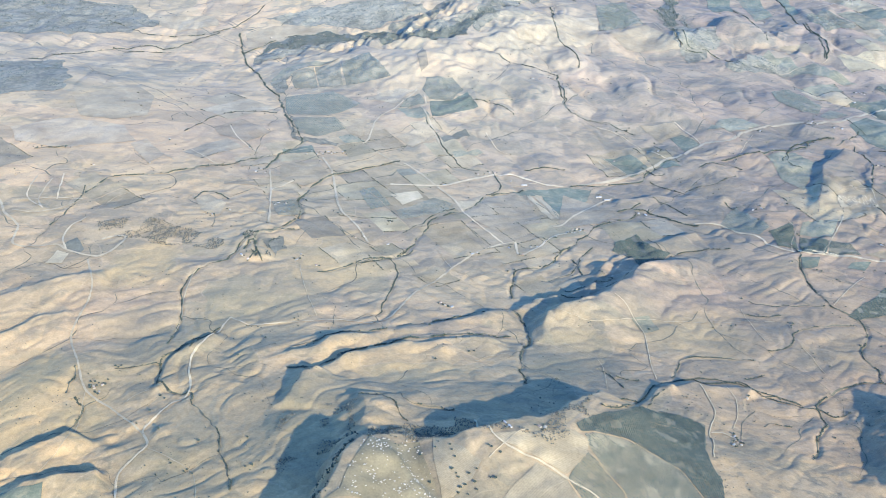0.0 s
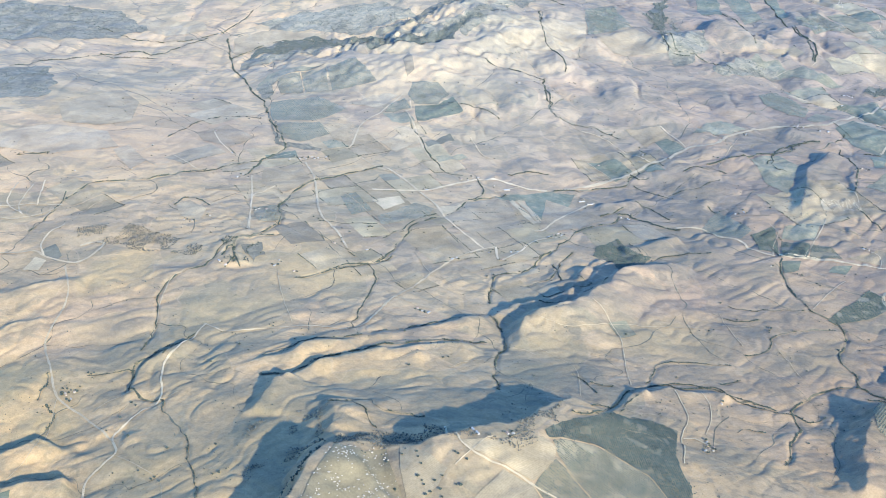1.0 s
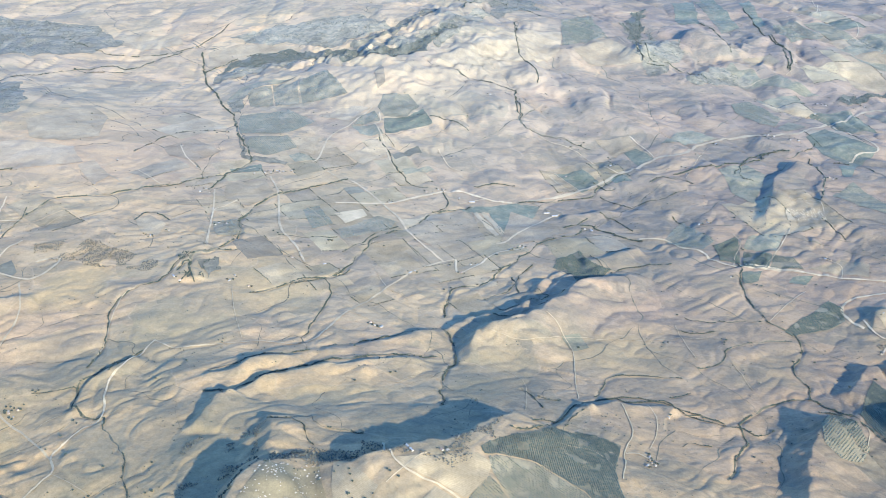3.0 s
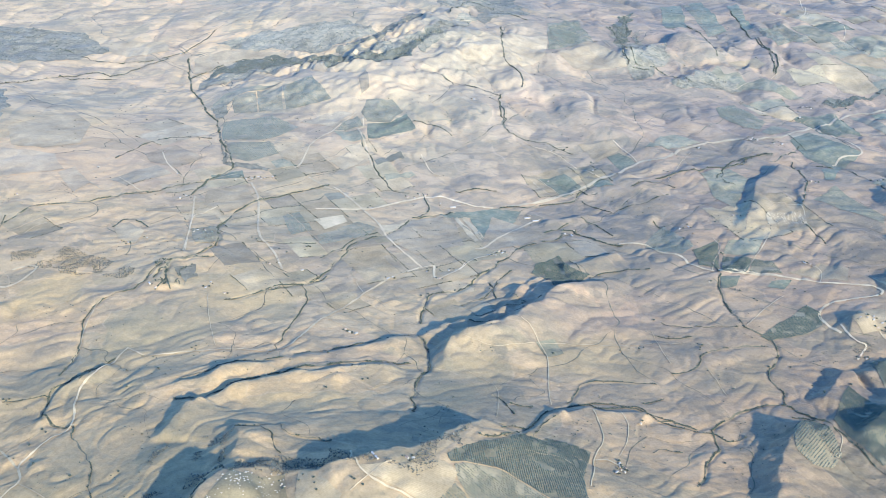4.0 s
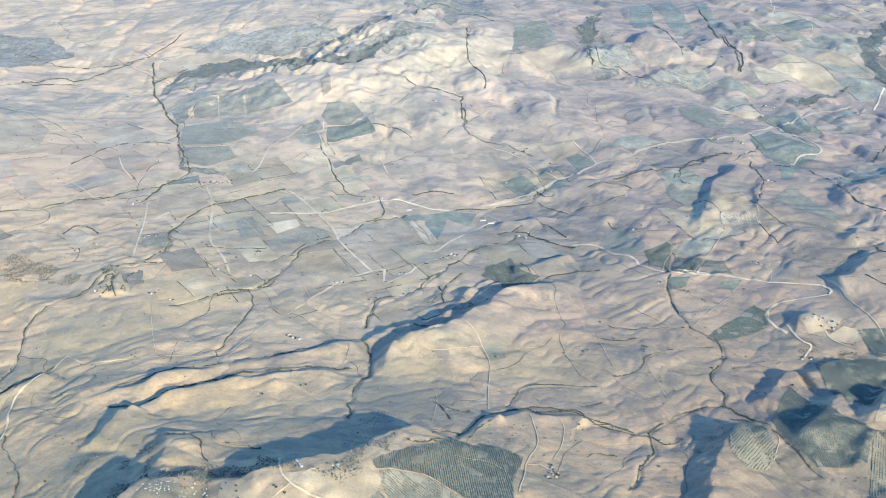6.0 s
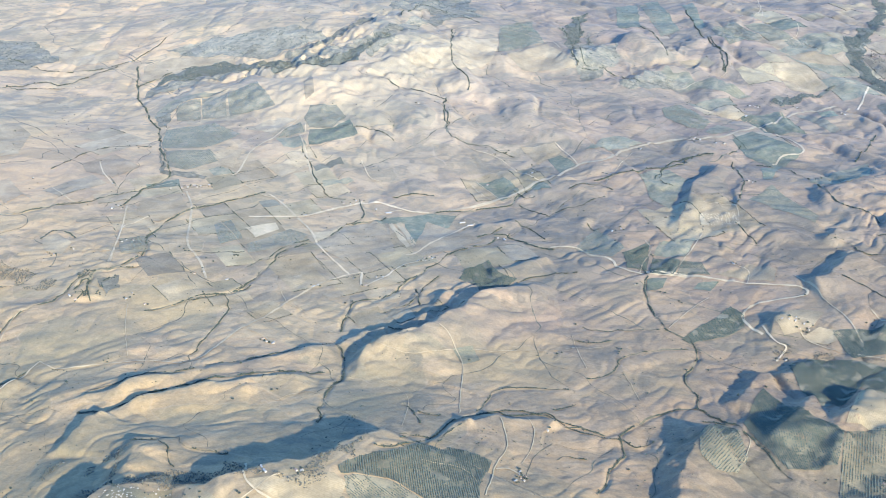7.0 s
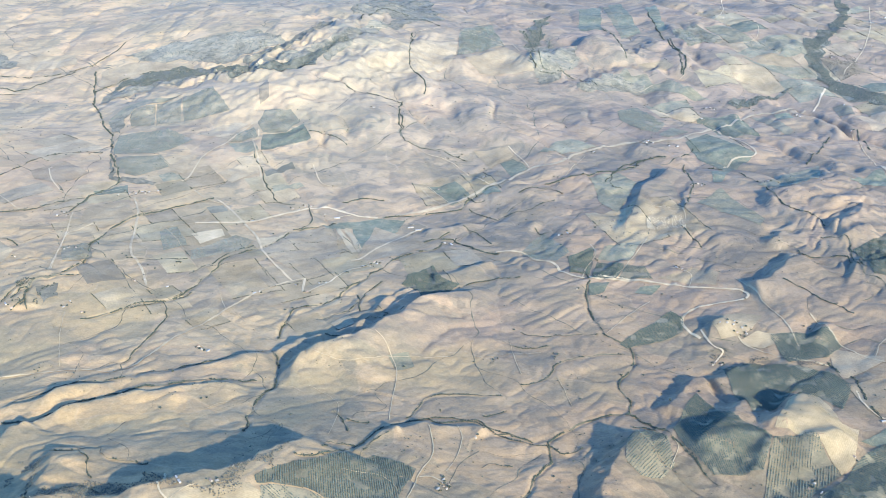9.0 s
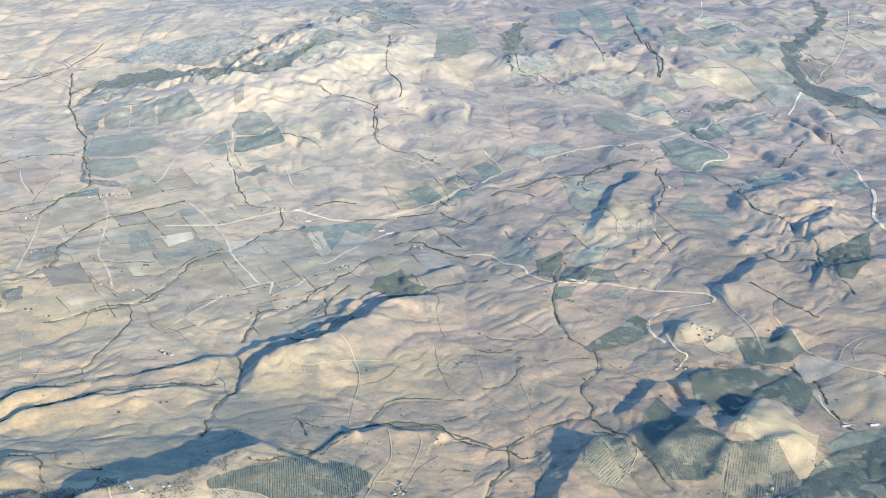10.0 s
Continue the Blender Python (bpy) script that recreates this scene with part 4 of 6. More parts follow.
def house_thing(long, deep, high, roof_mat, label, category, gable):
    root = new(category.replace(" ", "_"))
    bm = bmesh.new()
    box(bm, -long / 2, long / 2, -deep / 2, deep / 2, -1.2, high)
    if gable:
        top = [bm.verts.new((sx * long / 2, 0, high + gable)) for sx in (-1, 1)]
        for sx, t in zip((-1, 1), top):
            base = [bm.verts.new((sx * long / 2, sy * deep / 2, high)) for sy in (-1, 1)]
            bm.faces.new((base[0], base[1], t))
    part("wall", bm, M_WALL, root)
    if gable:
        for sy in (-1, 1):
            bm = bmesh.new()
            a = math.atan2(gable, deep / 2)
            run = math.hypot(gable, deep / 2) + 0.15
            box(bm, -long / 2 - 0.12, long / 2 + 0.12, 0, run, 0, 0.09)
            bmesh.ops.transform(bm, verts=bm.verts, matrix=Matrix.Translation((0, 0, high + gable)) @ (Matrix.Rotation(0, 4, 'X') if sy > 0 else Matrix.Rotation(math.pi, 4, 'Z')) @ Matrix.Rotation(-a, 4, 'X'))
            part("roof", bm, roof_mat, root)
    else:
        bm = bmesh.new()
        box(bm, -long / 2 - 0.05, long / 2 + 0.05, -deep / 2 - 0.05, deep / 2 + 0.05, high, high + 0.14)
        part("roof", bm, roof_mat, root)
    bm = bmesh.new()
    box(bm, -0.14, 0.14, -deep / 2 - 0.03, -deep / 2 + 0.02, 0, 0.55)
    part("door", bm, M_DOOR, root)
    for sx in (-0.3, 0.3):
        bm = bmesh.new()
        box(bm, sx * long - 0.13, sx * long + 0.13, -deep / 2 - 0.03, -deep / 2 + 0.02, 0.3, 0.6)
        part("window", bm, M_DOOR, root)
    return tagged(root, label, category, "farm buildings")


HOUSES = [house_thing(3.4, 2.0, 0.9, M_ROOF, "small whitewashed farmhouse with a weathered tiled roof", "farm house", 0.55),
          house_thing(2.6, 2.2, 1.1, M_WALL, "flat-roofed whitewashed farmhouse beside a track", "farm house", 0),
          house_thing(4.8, 1.9, 0.9, M_METAL, "long low farm shed with pale sheet roof", "farm shed", 0.35)]
BARN = house_thing(10.0, 2.6, 1.2, M_METAL, "very long pale-roofed livestock barn beside the road", "barn", 0.5)
SET = [0, 0]


def put_house(x, y, barn=False, rng=random.Random(11)):
    m = Matrix.Translation((x, y, float(ground_z(x, y)) + 0.5)) @ Matrix.Rotation(rng.choice((0.4, 2.0, 0.7, 3.5)) + rng.random() * 0.3, 4, 'Z')
    if barn:
        m = Matrix.Translation((x, y, float(ground_z(x, y)) + 0.25)) @ Matrix.Rotation(0.12, 4, 'Z')
        ob = BARN if SET[1] == 0 else copy_thing(BARN, m)
        ob.matrix_basis = m
        SET[1] += 1
        return
    x, y = x + rng.uniform(-3, 3), y + rng.uniform(-3, 3)
    m.translation = (x, y, float(ground_z(x, y)) + 0.5)
    ob = HOUSES[SET[0]] if SET[0] < 3 else copy_thing(HOUSES[SET[0] % 3], m)
    ob.matrix_basis = m
    s = 0.6 + 0.55 * rng.random()
    ob.scale = (s, s, s)
    SET[0] += 1
    for k in range(rng.choice((1, 1, 2))):
        a, d = rng.random() * 6.283, 2.8 + 3 * rng.random()
        put_tree(x + d * math.cos(a), y + d * math.sin(a))


def stone_heap(seed):
    rng = random.Random(seed)
    bm = bmesh.new()
    bmesh.ops.create_icosphere(bm, subdivisions=2, radius=1.0)
    for v in bm.verts:
        v.co *= 0.8 + 0.4 * rng.random()
        v.co.z = max(v.co.z * 0.55, -0.15)
    me = bpy.data.meshes.new("limestone_mound")
    bm.to_mesh(me)
    bm.free()
    me.materials.append(M_STONE)
    return me


STONES = [stone_heap(k) for k in range(4)]


def stones(pts, count):
    """White heaps of cleared stones, strewn over a plot."""
    rng = random.Random(21)
    xs, ys = [p[0] for p in pts], [p[1] for p in pts]
    done = 0
    while done < count:
        x, y = rng.uniform(min(xs), max(xs)), rng.uniform(min(ys), max(ys))
        if not inside(np.array([x]), np.array([y]), pts)[0] or noise.noise((x / 20, y / 20, 0)) < -0.42:
            continue
        ob = new("limestone_mound", STONES[done % 4])
        s = 0.45 + 0.6 * rng.random() ** 1.5
        ob.matrix_basis = Matrix.Translation((x, y, float(ground_z(x, y)) + 0.85)) @ Matrix.Rotation(rng.random() * 6.28, 4, 'Z') @ Matrix.Diagonal((s * 1.2, s, s, 1))
        tagged(ob, "white mound of cleared limestone on stubble", "stone mound", "stone mounds")
        done += 1


def patchwork(cx, cy, wide, deep, turn, least, keep, seed, lush=False):
    """A stretch of small fields: a turned rectangle that is split again and again, with some pieces left as open land."""
    rng = random.Random(seed)
    c, s = math.cos(radians(turn)), math.sin(radians(turn))
    hedge = []
    tones = ["tan", "brown", "stubble", "stubble", "stubble", "stubble", "fallow", "fallow"]

    if lush:
        tones = tones + ["greygreen", "dark", "bluegreen", "greygreen", "mauve"]

    def split(x0, x1, y0, y1):
        w, d = x1 - x0, y1 - y0
        if max(w, d) < least * 2 or (max(w, d) < least * 3 and rng.random() < 0.25):
            if rng.random() < keep:
                g = 0.6
                pts = [(x0 + g, y0 + g), (x1 - g, y0 + g), (x1 - g, y1 - g), (x0 + g, y1 - g)]
                pts = [(x + rng.uniform(-2, 2), y + rng.uniform(-2, 2)) for x, y in pts]
                pts = [(cx + x * c - y * s, cy + x * s + y * c) for x, y in pts]
                field(rng.choice(tones), pts, True)
                for a, b in zip(pts, pts[1:]):
                    if rng.random() < 0.5:
                        hedge.append(smooth_line([a, b], 0.8))
            return
        k = rng.uniform(0.35, 0.65)
        if w > d:
            split(x0, x0 + k * w, y0, y1), split(x0 + k * w, x1, y0, y1)
        else:
            split(x0, x1, y0, y0 + k * d), split(x0, x1, y0 + k * d, y1)

    split(-wide / 2, wide / 2, -deep / 2, deep / 2)
    q = np.concatenate(hedge)
    q = q[value_noise(q[:, 0] / 19 + seed, q[:, 1] / 19) > -0.2]
    npr = np.random.RandomState(seed)
    q = q + npr.randn(len(q), 2) * 0.4
    tagged(clumps("hedge_bushes", q[:, 0], q[:, 1], 0.35 + 0.6 * npr.rand(len(q)) ** 2, 1.0, M_BUSH, seed, True), "broken lines of dark bushes between fields", "bushes", kind="stuff")


def scattered(count, seed):
    """Single bushes strewn over the open land, thicker on stony ground."""
    rng = np.random.RandomState(seed)
    y = 800 * (2900 / 800) ** rng.rand(count * 4)
    x = 190 + (rng.rand(count * 4) * 2 - 1) * half_width(y) * 0.98
    ok = value_noise(x / 70 + 5, y / 70) + 0.5 * value_noise(x / 20, y / 20) > 0.35
    x, y = x[ok][:count], y[ok][:count]
    r = 0.3 + 0.8 * rng.rand(len(x)) ** 3
    tagged(clumps("scattered_bushes", x, y, r * (1 + 0.4 * np.clip((y - 1200) / 800, 0, 1)), 0.9, M_BUSH, seed, True), "single dark bushes strewn over dry slopes", "bushes", kind="stuff")


# ---- small fields ----
patchwork(-57, 1632, 520, 420, -61, 42, 0.5, 1)
patchwork(-114, 1386, 300, 240, -53, 40, 0.3, 2)
patchwork(479, 1689, 420, 480, -73, 55, 0.3, 3)
patchwork(-516, 1778, 420, 600, -41, 60, 0.22, 4)
patchwork(1072, 2222, 520, 560, -81, 52, 0.45, 6, True)
patchwork(1359, 2731, 420, 800, -71, 46, 0.6, 8, True)
patchwork(119, 1387, 240, 200, -61, 36, 0.5, 9)
scattered(5200, 77)


# ---- plots, groves and roads ----
plot = [(154, 864), (173, 887), (204, 909), (262, 965), (288, 954), (308, 942), (291, 878), (292, 849), (298, 827), (292, 776), (284, 774), (254, 836), (227, 853), (201, 864), (176, 860), (157, 854)]
field("olive", plot)
grove("olive", plot, 97)
plot = [(160, 851), (175, 858), (201, 862), (227, 851), (254, 834), (282, 773), (200, 756), (191, 787), (170, 819), (163, 831)]
field("young", plot)
grove("young", plot, -36)
plot = [(160, 827), (169, 817), (190, 786), (197, 756), (163, 753), (137, 791), (142, 802)]
field("young", plot)
grove("young", plot, -36)
field("tan", [(68, 839), (119, 844), (151, 852), (163, 841), (157, 820), (137, 797), (112, 812), (81, 827)])
field("tan", [(9, 845), (28, 832), (55, 802), (47, 785), (28, 767), (18, 766), (12, 809)])
plot = [(-13, 2140), (40, 2140), (63, 2095), (40, 2047), (-8, 2048), (-21, 2087)]
field("olive", plot)
grove("olive", plot, 60)
field("green", [(-8, 2041), (40, 2047), (72, 2084), (92, 2020), (1, 1965)])
field("greygreen", [(-70, 2009), (-17, 2007), (-2, 1963), (-28, 1957), (-48, 1959)])
plot = [(-54, 2047), (-27, 2074), (-15, 2025), (-64, 2012)]
field("olive", plot)
grove("olive", plot, 60)
plot = [(-200, 2228), (-143, 2267), (-90, 2157), (-123, 2142), (-178, 2127)]
field("olive", plot)
grove("olive", plot, 30)
plot = [(-255, 2229), (-202, 2226), (-185, 2127), (-234, 2115)]
field("young", plot)
grove("young", plot, 30)
plot = [(-302, 2190), (-257, 2224), (-238, 2116), (-287, 2118)]
field("young", plot)
grove("young", plot, 30)
plot = [(-300, 2071), (-204, 2092), (-141, 2031), (-190, 1966), (-278, 1956)]
field("olive", plot)
grove("olive", plot, 80)
plot = [(-272, 1939), (-189, 1954), (-160, 1906), (-214, 1856), (-247, 1864)]
field("olive", plot)
grove("olive", plot, 80)
field("greygreen", [(-173, 1863), (-151, 1876), (-121, 1851), (-159, 1833)])
field("green", [(-266, 1773), (-218, 1812), (-208, 1780), (-259, 1758)])
field("bluegreen", [(460, 1915), (491, 1934), (509, 1878), (477, 1853)])
field("dark", [(18, 1884), (66, 1922), (74, 1897), (24, 1865)])
field("greygreen", [(39, 1826), (88, 1843), (98, 1828), (45, 1803)])
field("bluegreen", [(142, 1681), (235, 1711), (284, 1699), (269, 1658), (223, 1579), (210, 1571), (194, 1670), (151, 1658)])
field("pale", [(163, 1667), (172, 1667), (208, 1571), (200, 1563)])
field("pale", [(178, 1669), (188, 1672), (217, 1575), (210, 1567)])
field("dark", [(-61, 1727), (-34, 1741), (-21, 1719), (-50, 1702)])
plot = [(-119, 1622), (-93, 1646), (-63, 1572), (-94, 1541)]
field("olive", plot)
grove("olive", plot, 40)
plot = [(-51, 1552), (7, 1618), (39, 1600), (28, 1557), (-44, 1513)]
field("young", plot)
grove("young", plot, 40)
field("brown", [(55, 1343), (77, 1368), (85, 1350), (64, 1330)])
field("brown", [(83, 1391), (107, 1408), (116, 1390), (95, 1374)])
plot = [(292, 1474), (328, 1506), (341, 1452), (370, 1433), (324, 1361), (302, 1423), (281, 1441)]
field("olive", plot)
grove("olive", plot, 45)
plot = [(465, 1539), (511, 1612), (542, 1518), (518, 1485), (483, 1500)]
field("olive", plot)
grove("olive", plot, 45)
plot = [(539, 1503), (583, 1537), (561, 1432), (530, 1439)]
field("olive", plot)
grove("olive", plot, 45)
plot = [(578, 1484), (619, 1464), (596, 1416), (562, 1414)]
field("olive", plot)
grove("olive", plot, 45)
plot = [(621, 1465), (645, 1451), (651, 1415), (599, 1416)]
field("young", plot)
grove("young", plot, 45)
field("greygreen", [(596, 1531), (658, 1535), (625, 1472), (581, 1493)])
plot = [(574, 1241), (660, 1326), (672, 1299), (665, 1269), (631, 1249), (584, 1232)]
field("olive", plot)
grove("olive", plot, 30)
plot = [(721, 2165), (768, 2200), (806, 2090), (780, 2031), (750, 2035), (717, 2101)]
field("olive", plot)
grove("olive", plot, 30)
field("bluegreen", [(821, 1969), (876, 2026), (919, 1951), (940, 1912), (867, 1814), (829, 1880)])
field("greygreen", [(815, 2066), (845, 2036), (794, 1996), (777, 2015)])
field("greygreen", [(269, 1201), (296, 1212), (302, 1180), (281, 1171)])
field("bluegreen", [(555, 1400), (586, 1407), (574, 1378), (549, 1369)])
field("bluegreen", [(628, 1389), (661, 1397), (641, 1367), (618, 1375)])
plot = [(600, 1032), (645, 1112), (659, 1070), (678, 1033), (701, 1002), (687, 969), (677, 948), (627, 952), (607, 996)]
field("olive", plot)
grove("olive", plot, 97)
plot = [(693, 1170), (730, 1189), (788, 1168), (819, 1149), (832, 1112), (803, 1062), (786, 1094), (764, 1113), (734, 1075), (696, 1055), (690, 1114)]
field("olive", plot)
grove("olive", plot, 40)
plot = [(703, 1002), (749, 998), (756, 963), (761, 946), (721, 917), (699, 884), (662, 889), (686, 961)]
field("young", plot)
grove("young", plot, 70)
plot = [(757, 933), (782, 959), (814, 988), (877, 1006), (916, 995), (859, 860), (726, 874), (724, 909)]
field("olive", plot)
grove("olive", plot, 25)
plot = [(771, 1239), (841, 1233), (852, 1200), (826, 1179), (777, 1176)]
field("olive", plot)
grove("olive", plot, 30)
plot = [(540, 994), (567, 1035), (590, 1015), (588, 969), (569, 937), (545, 936), (531, 956)]
field("young", plot)
grove("young", plot, 50)
field("bluegreen", [(802, 997), (840, 1023), (885, 1026), (929, 1023), (916, 997), (877, 1007), (816, 990)])
plot = [(951, 1447), (1003, 1478), (1054, 1521), (1008, 1397), (965, 1355), (951, 1362)]
field("olive", plot)
grove("olive", plot, 30)
field("greygreen", [(891, 1726), (947, 1782), (1043, 1854), (998, 1737), (925, 1682)])
field("green", [(831, 1811), (875, 1833), (836, 1755), (822, 1754)])
field("green", [(1050, 1730), (1135, 1803), (1125, 1696), (1086, 1710)])
plot = [(391, 2470), (409, 2675), (484, 2734), (510, 2546)]
field("olive", plot)
grove("olive", plot, 50)
field("brown", [(66, 2312), (165, 2360), (194, 2324), (143, 2289)])
field("greygreen", [(804, 2961), (852, 2948), (857, 2679), (806, 2629)])
field("bluegreen", [(736, 2917), (802, 2972), (769, 2719), (709, 2703)])
field("bluegreen", [(824, 2988), (863, 2983), (863, 2679), (815, 2654)])
field("bluegreen", [(910, 2892), (943, 2906), (927, 2679), (909, 2673)])
plot = [(932, 2653), (996, 2704), (1045, 2594), (946, 2525)]
field("olive", plot)
grove("olive", plot, 30)
field("greygreen", [(681, 2270), (778, 2410), (792, 2341), (725, 2286)])
field("greygreen", [(796, 2325), (864, 2338), (935, 2247), (903, 2246)])
plot = [(1091, 2581), (1150, 2584), (1144, 2528), (1093, 2514)]
field("olive", plot)
grove("olive", plot, 50)
field("greygreen", [(1146, 2480), (1193, 2543), (1249, 2514), (1239, 2485)])
field("greygreen", [(1053, 2446), (1202, 2415), (1209, 2367), (1109, 2374)])
plot = [(409, 2648), (493, 2719), (475, 2557), (400, 2469)]
field("olive", plot)
grove("olive", plot, 30)
field("dark", [(1002, 2148), (1028, 2149), (1065, 2066), (1043, 2037)])
field("green", [(1047, 2154), (1077, 2149), (1081, 2122), (1051, 2120)])
field("dark", [(1181, 2179), (1213, 2172), (1206, 2118), (1175, 2127)])
field("greygreen", [(771, 1664), (827, 1723), (863, 1589), (845, 1553)])
field("pale", [(678, 1614), (739, 1622), (734, 1571), (674, 1577)])
field("brown", [(710, 1435), (717, 1445), (748, 1417), (734, 1382), (702, 1398)])
field("tan", [(696, 1431), (715, 1444), (702, 1398), (657, 1420)])
field("tan", [(698, 1268), (718, 1290), (747, 1298), (775, 1288), (751, 1254), (730, 1242), (706, 1236)])
field("tan", [(733, 1236), (758, 1251), (777, 1239), (782, 1226), (757, 1217), (739, 1224)])
field("mauve", [(835, 1204), (888, 1160), (885, 1150), (829, 1126), (828, 1156)])
field("mauve", [(825, 1112), (916, 1123), (955, 1085), (934, 1032), (859, 1042), (833, 1059)])
field("stubble", [(762, 1103), (786, 1103), (791, 1065), (789, 1022), (807, 1018), (783, 961), (761, 947), (752, 988), (708, 1015)])
plot = [(-990, 2128), (-871, 2189), (-800, 2222), (-725, 2039), (-745, 1988), (-894, 1897)]
field("thicket", plot)
grove("thicket", plot, 0)
plot = [(-501, 1439), (-442, 1481), (-357, 1438), (-273, 1376), (-290, 1350), (-356, 1362), (-421, 1394), (-482, 1403)]
grove("scrub", plot, 0)
plot = [(-1161, 2623), (-1038, 2747), (-764, 2698), (-673, 2564), (-765, 2489), (-1069, 2386)]
field("thicket", plot)
grove("thicket", plot, 0)
plot = [(-182, 2615), (-98, 2635), (-13, 2555), (-158, 2471), (-338, 2526), (-401, 2581)]
field("thicket", plot)
grove("thicket", plot, 0)
plot = [(-60, 835), (-27, 847), (28, 846), (53, 900), (30, 916), (-18, 900), (-52, 880)]
grove("scrub", plot, 0)
plot = [(-128, 839), (-116, 864), (-141, 857), (-153, 824), (-140, 808)]
grove("scrub", plot, 0)
plot = [(-154, 889), (-147, 923), (-138, 923), (-134, 891)]
grove("scrub", plot, 0)
plot = [(63, 839), (119, 841), (151, 852), (171, 890), (178, 924), (154, 897), (121, 868), (69, 853)]
grove("scrub", plot, 0)
plot = [(-107, 863), (-96, 923), (-73, 941), (-63, 878)]
grove("scrub", plot, 0)
plot = [(678, 1185), (703, 1214), (759, 1195), (823, 1164), (786, 1160), (730, 1189)]
grove("scrub", plot, 0)
field("tan", [(-375, 1550), (-356, 1566), (-321, 1527), (-326, 1487), (-354, 1498)])
field("pale", [(-539, 1322), (-533, 1358), (-513, 1347), (-515, 1319)])
field("dark", [(-529, 1373), (-515, 1394), (-494, 1359), (-497, 1343), (-518, 1357)])
field("bluegreen", [(-448, 850), (-413, 842), (-385, 849), (-379, 826), (-429, 803)])
field("mauve", [(-405, 1865), (-360, 1916), (-298, 1858), (-331, 1800), (-386, 1823)])
field("mauve", [(-531, 1753), (-509, 1784), (-463, 1714), (-482, 1677)])
field("tan", [(-690, 2627), (-547, 2622), (-523, 2565), (-614, 2530), (-671, 2563)])
field("tan", [(-451, 2505), (-367, 2533), (-225, 2486), (-228, 2453), (-328, 2442), (-431, 2416)])
field("brown", [(-340, 1618), (-268, 1617), (-268, 1608), (-338, 1604)])
field("tan", [(681, 1621), (759, 1621), (725, 1567), (688, 1554)])
field("brown", [(37, 1587), (85, 1646), (163, 1669), (183, 1546), (108, 1504), (65, 1545)])
field("greygreen", [(-323, 2218), (-255, 2257), (-204, 2249), (-253, 2236), (-302, 2190), (-313, 2133), (-341, 2164)])
field("brown", [(-143, 2058), (-76, 2100), (-36, 2093), (-74, 2027)])
field("greygreen", [(613, 1808), (667, 1824), (689, 1773), (640, 1658), (617, 1713)])
plot = [(-411, 2297), (-317, 2353), (-206, 2401), (-89, 2426), (41, 2368), (80, 2378), (141, 2502), (104, 2513), (42, 2442), (-63, 2424), (-223, 2449), (-325, 2424), (-410, 2366)]
field("thicket", plot)
grove("thicket", plot, 0)
plot = [(-103, 2433), (-12, 2464), (73, 2601), (114, 2615), (66, 2663), (-26, 2546), (-103, 2458)]
field("thicket", plot)
grove("thicket", plot, 0)
plot = [(1232, 2538), (1279, 2623), (1295, 2564), (1252, 2477), (1234, 2367), (1205, 2381), (1217, 2456)]
field("wood", plot)
grove("wood", plot, 0)
plot = [(1229, 2350), (1242, 2288), (1276, 2215), (1341, 2172), (1410, 2134), (1385, 2077), (1325, 2131), (1261, 2172), (1227, 2228), (1215, 2290)]
field("wood", plot)
grove("wood", plot, 0)
plot = [(961, 2222), (993, 2250), (1027, 2239), (1013, 2206), (980, 2194)]
field("wood", plot)
grove("wood", plot, 0)
plot = [(1001, 2229), (1060, 2264), (1117, 2294), (1117, 2284), (1055, 2240), (1009, 2213)]
field("wood", plot)
grove("wood", plot, 0)
plot = [(596, 2790), (651, 2833), (583, 2547), (553, 2510)]
field("wood", plot)
grove("wood", plot, 0)
field("tan", [(-693, 1964), (-607, 2084), (-552, 2020), (-537, 1901), (-590, 1860), (-653, 1867)])
field("tan", [(173, 2399), (257, 2527), (398, 2569), (380, 2418), (296, 2331), (195, 2344)])
field("tan", [(406, 2450), (493, 2546), (543, 2449), (567, 2380), (441, 2376)])
field("mauve", [(-753, 1792), (-670, 1849), (-564, 1841), (-525, 1767), (-630, 1719), (-720, 1730)])
field("tan", [(-67, 1873), (-4, 1943), (12, 1886), (-35, 1832)])
field("tan", [(-178, 1928), (-126, 1960), (-130, 1870), (-153, 1879)])
field("pale", [(-66, 1615), (-20, 1643), (-10, 1615), (-44, 1577)])
field("tan", [(-258, 1710), (-201, 1738), (-170, 1677), (-208, 1619), (-252, 1637)])
field("brown", [(232, 1680), (284, 1636), (326, 1595), (275, 1547), (226, 1528), (210, 1550)])
field("fallow", [(-86, 733), (-74, 746), (-51, 826), (-5, 843), (10, 787), (18, 744)])
plot = [(-351, 2145), (-321, 2199), (-254, 2246), (-253, 2236), (-302, 2190), (-295, 2083), (-309, 2085)]
field("thicket", plot)
grove("thicket", plot, 0)
plot = [(-285, 1963), (-272, 1941), (-240, 1850), (-213, 1843), (-171, 1834), (-209, 1809), (-242, 1822)]
field("thicket", plot)
grove("thicket", plot, 0)
plot = [(548, 2440), (627, 2647), (614, 2491), (680, 2546), (661, 2401), (591, 2323), (567, 2376)]
field("thicket", plot)
grove("thicket", plot, 0)
plot = [(652, 2298), (741, 2389), (827, 2313), (768, 2295), (675, 2262)]
field("thicket", plot)
grove("thicket", plot, 0)
plot = [(65, 2460), (110, 2512), (186, 2608), (281, 2770), (283, 2691), (167, 2499), (100, 2372)]
field("thicket", plot)
grove("thicket", plot, 0)
plot = [(132, 2706), (194, 3032), (323, 3052), (355, 2738), (298, 2680), (224, 2762)]
field("thicket", plot)
grove("thicket", plot, 0)
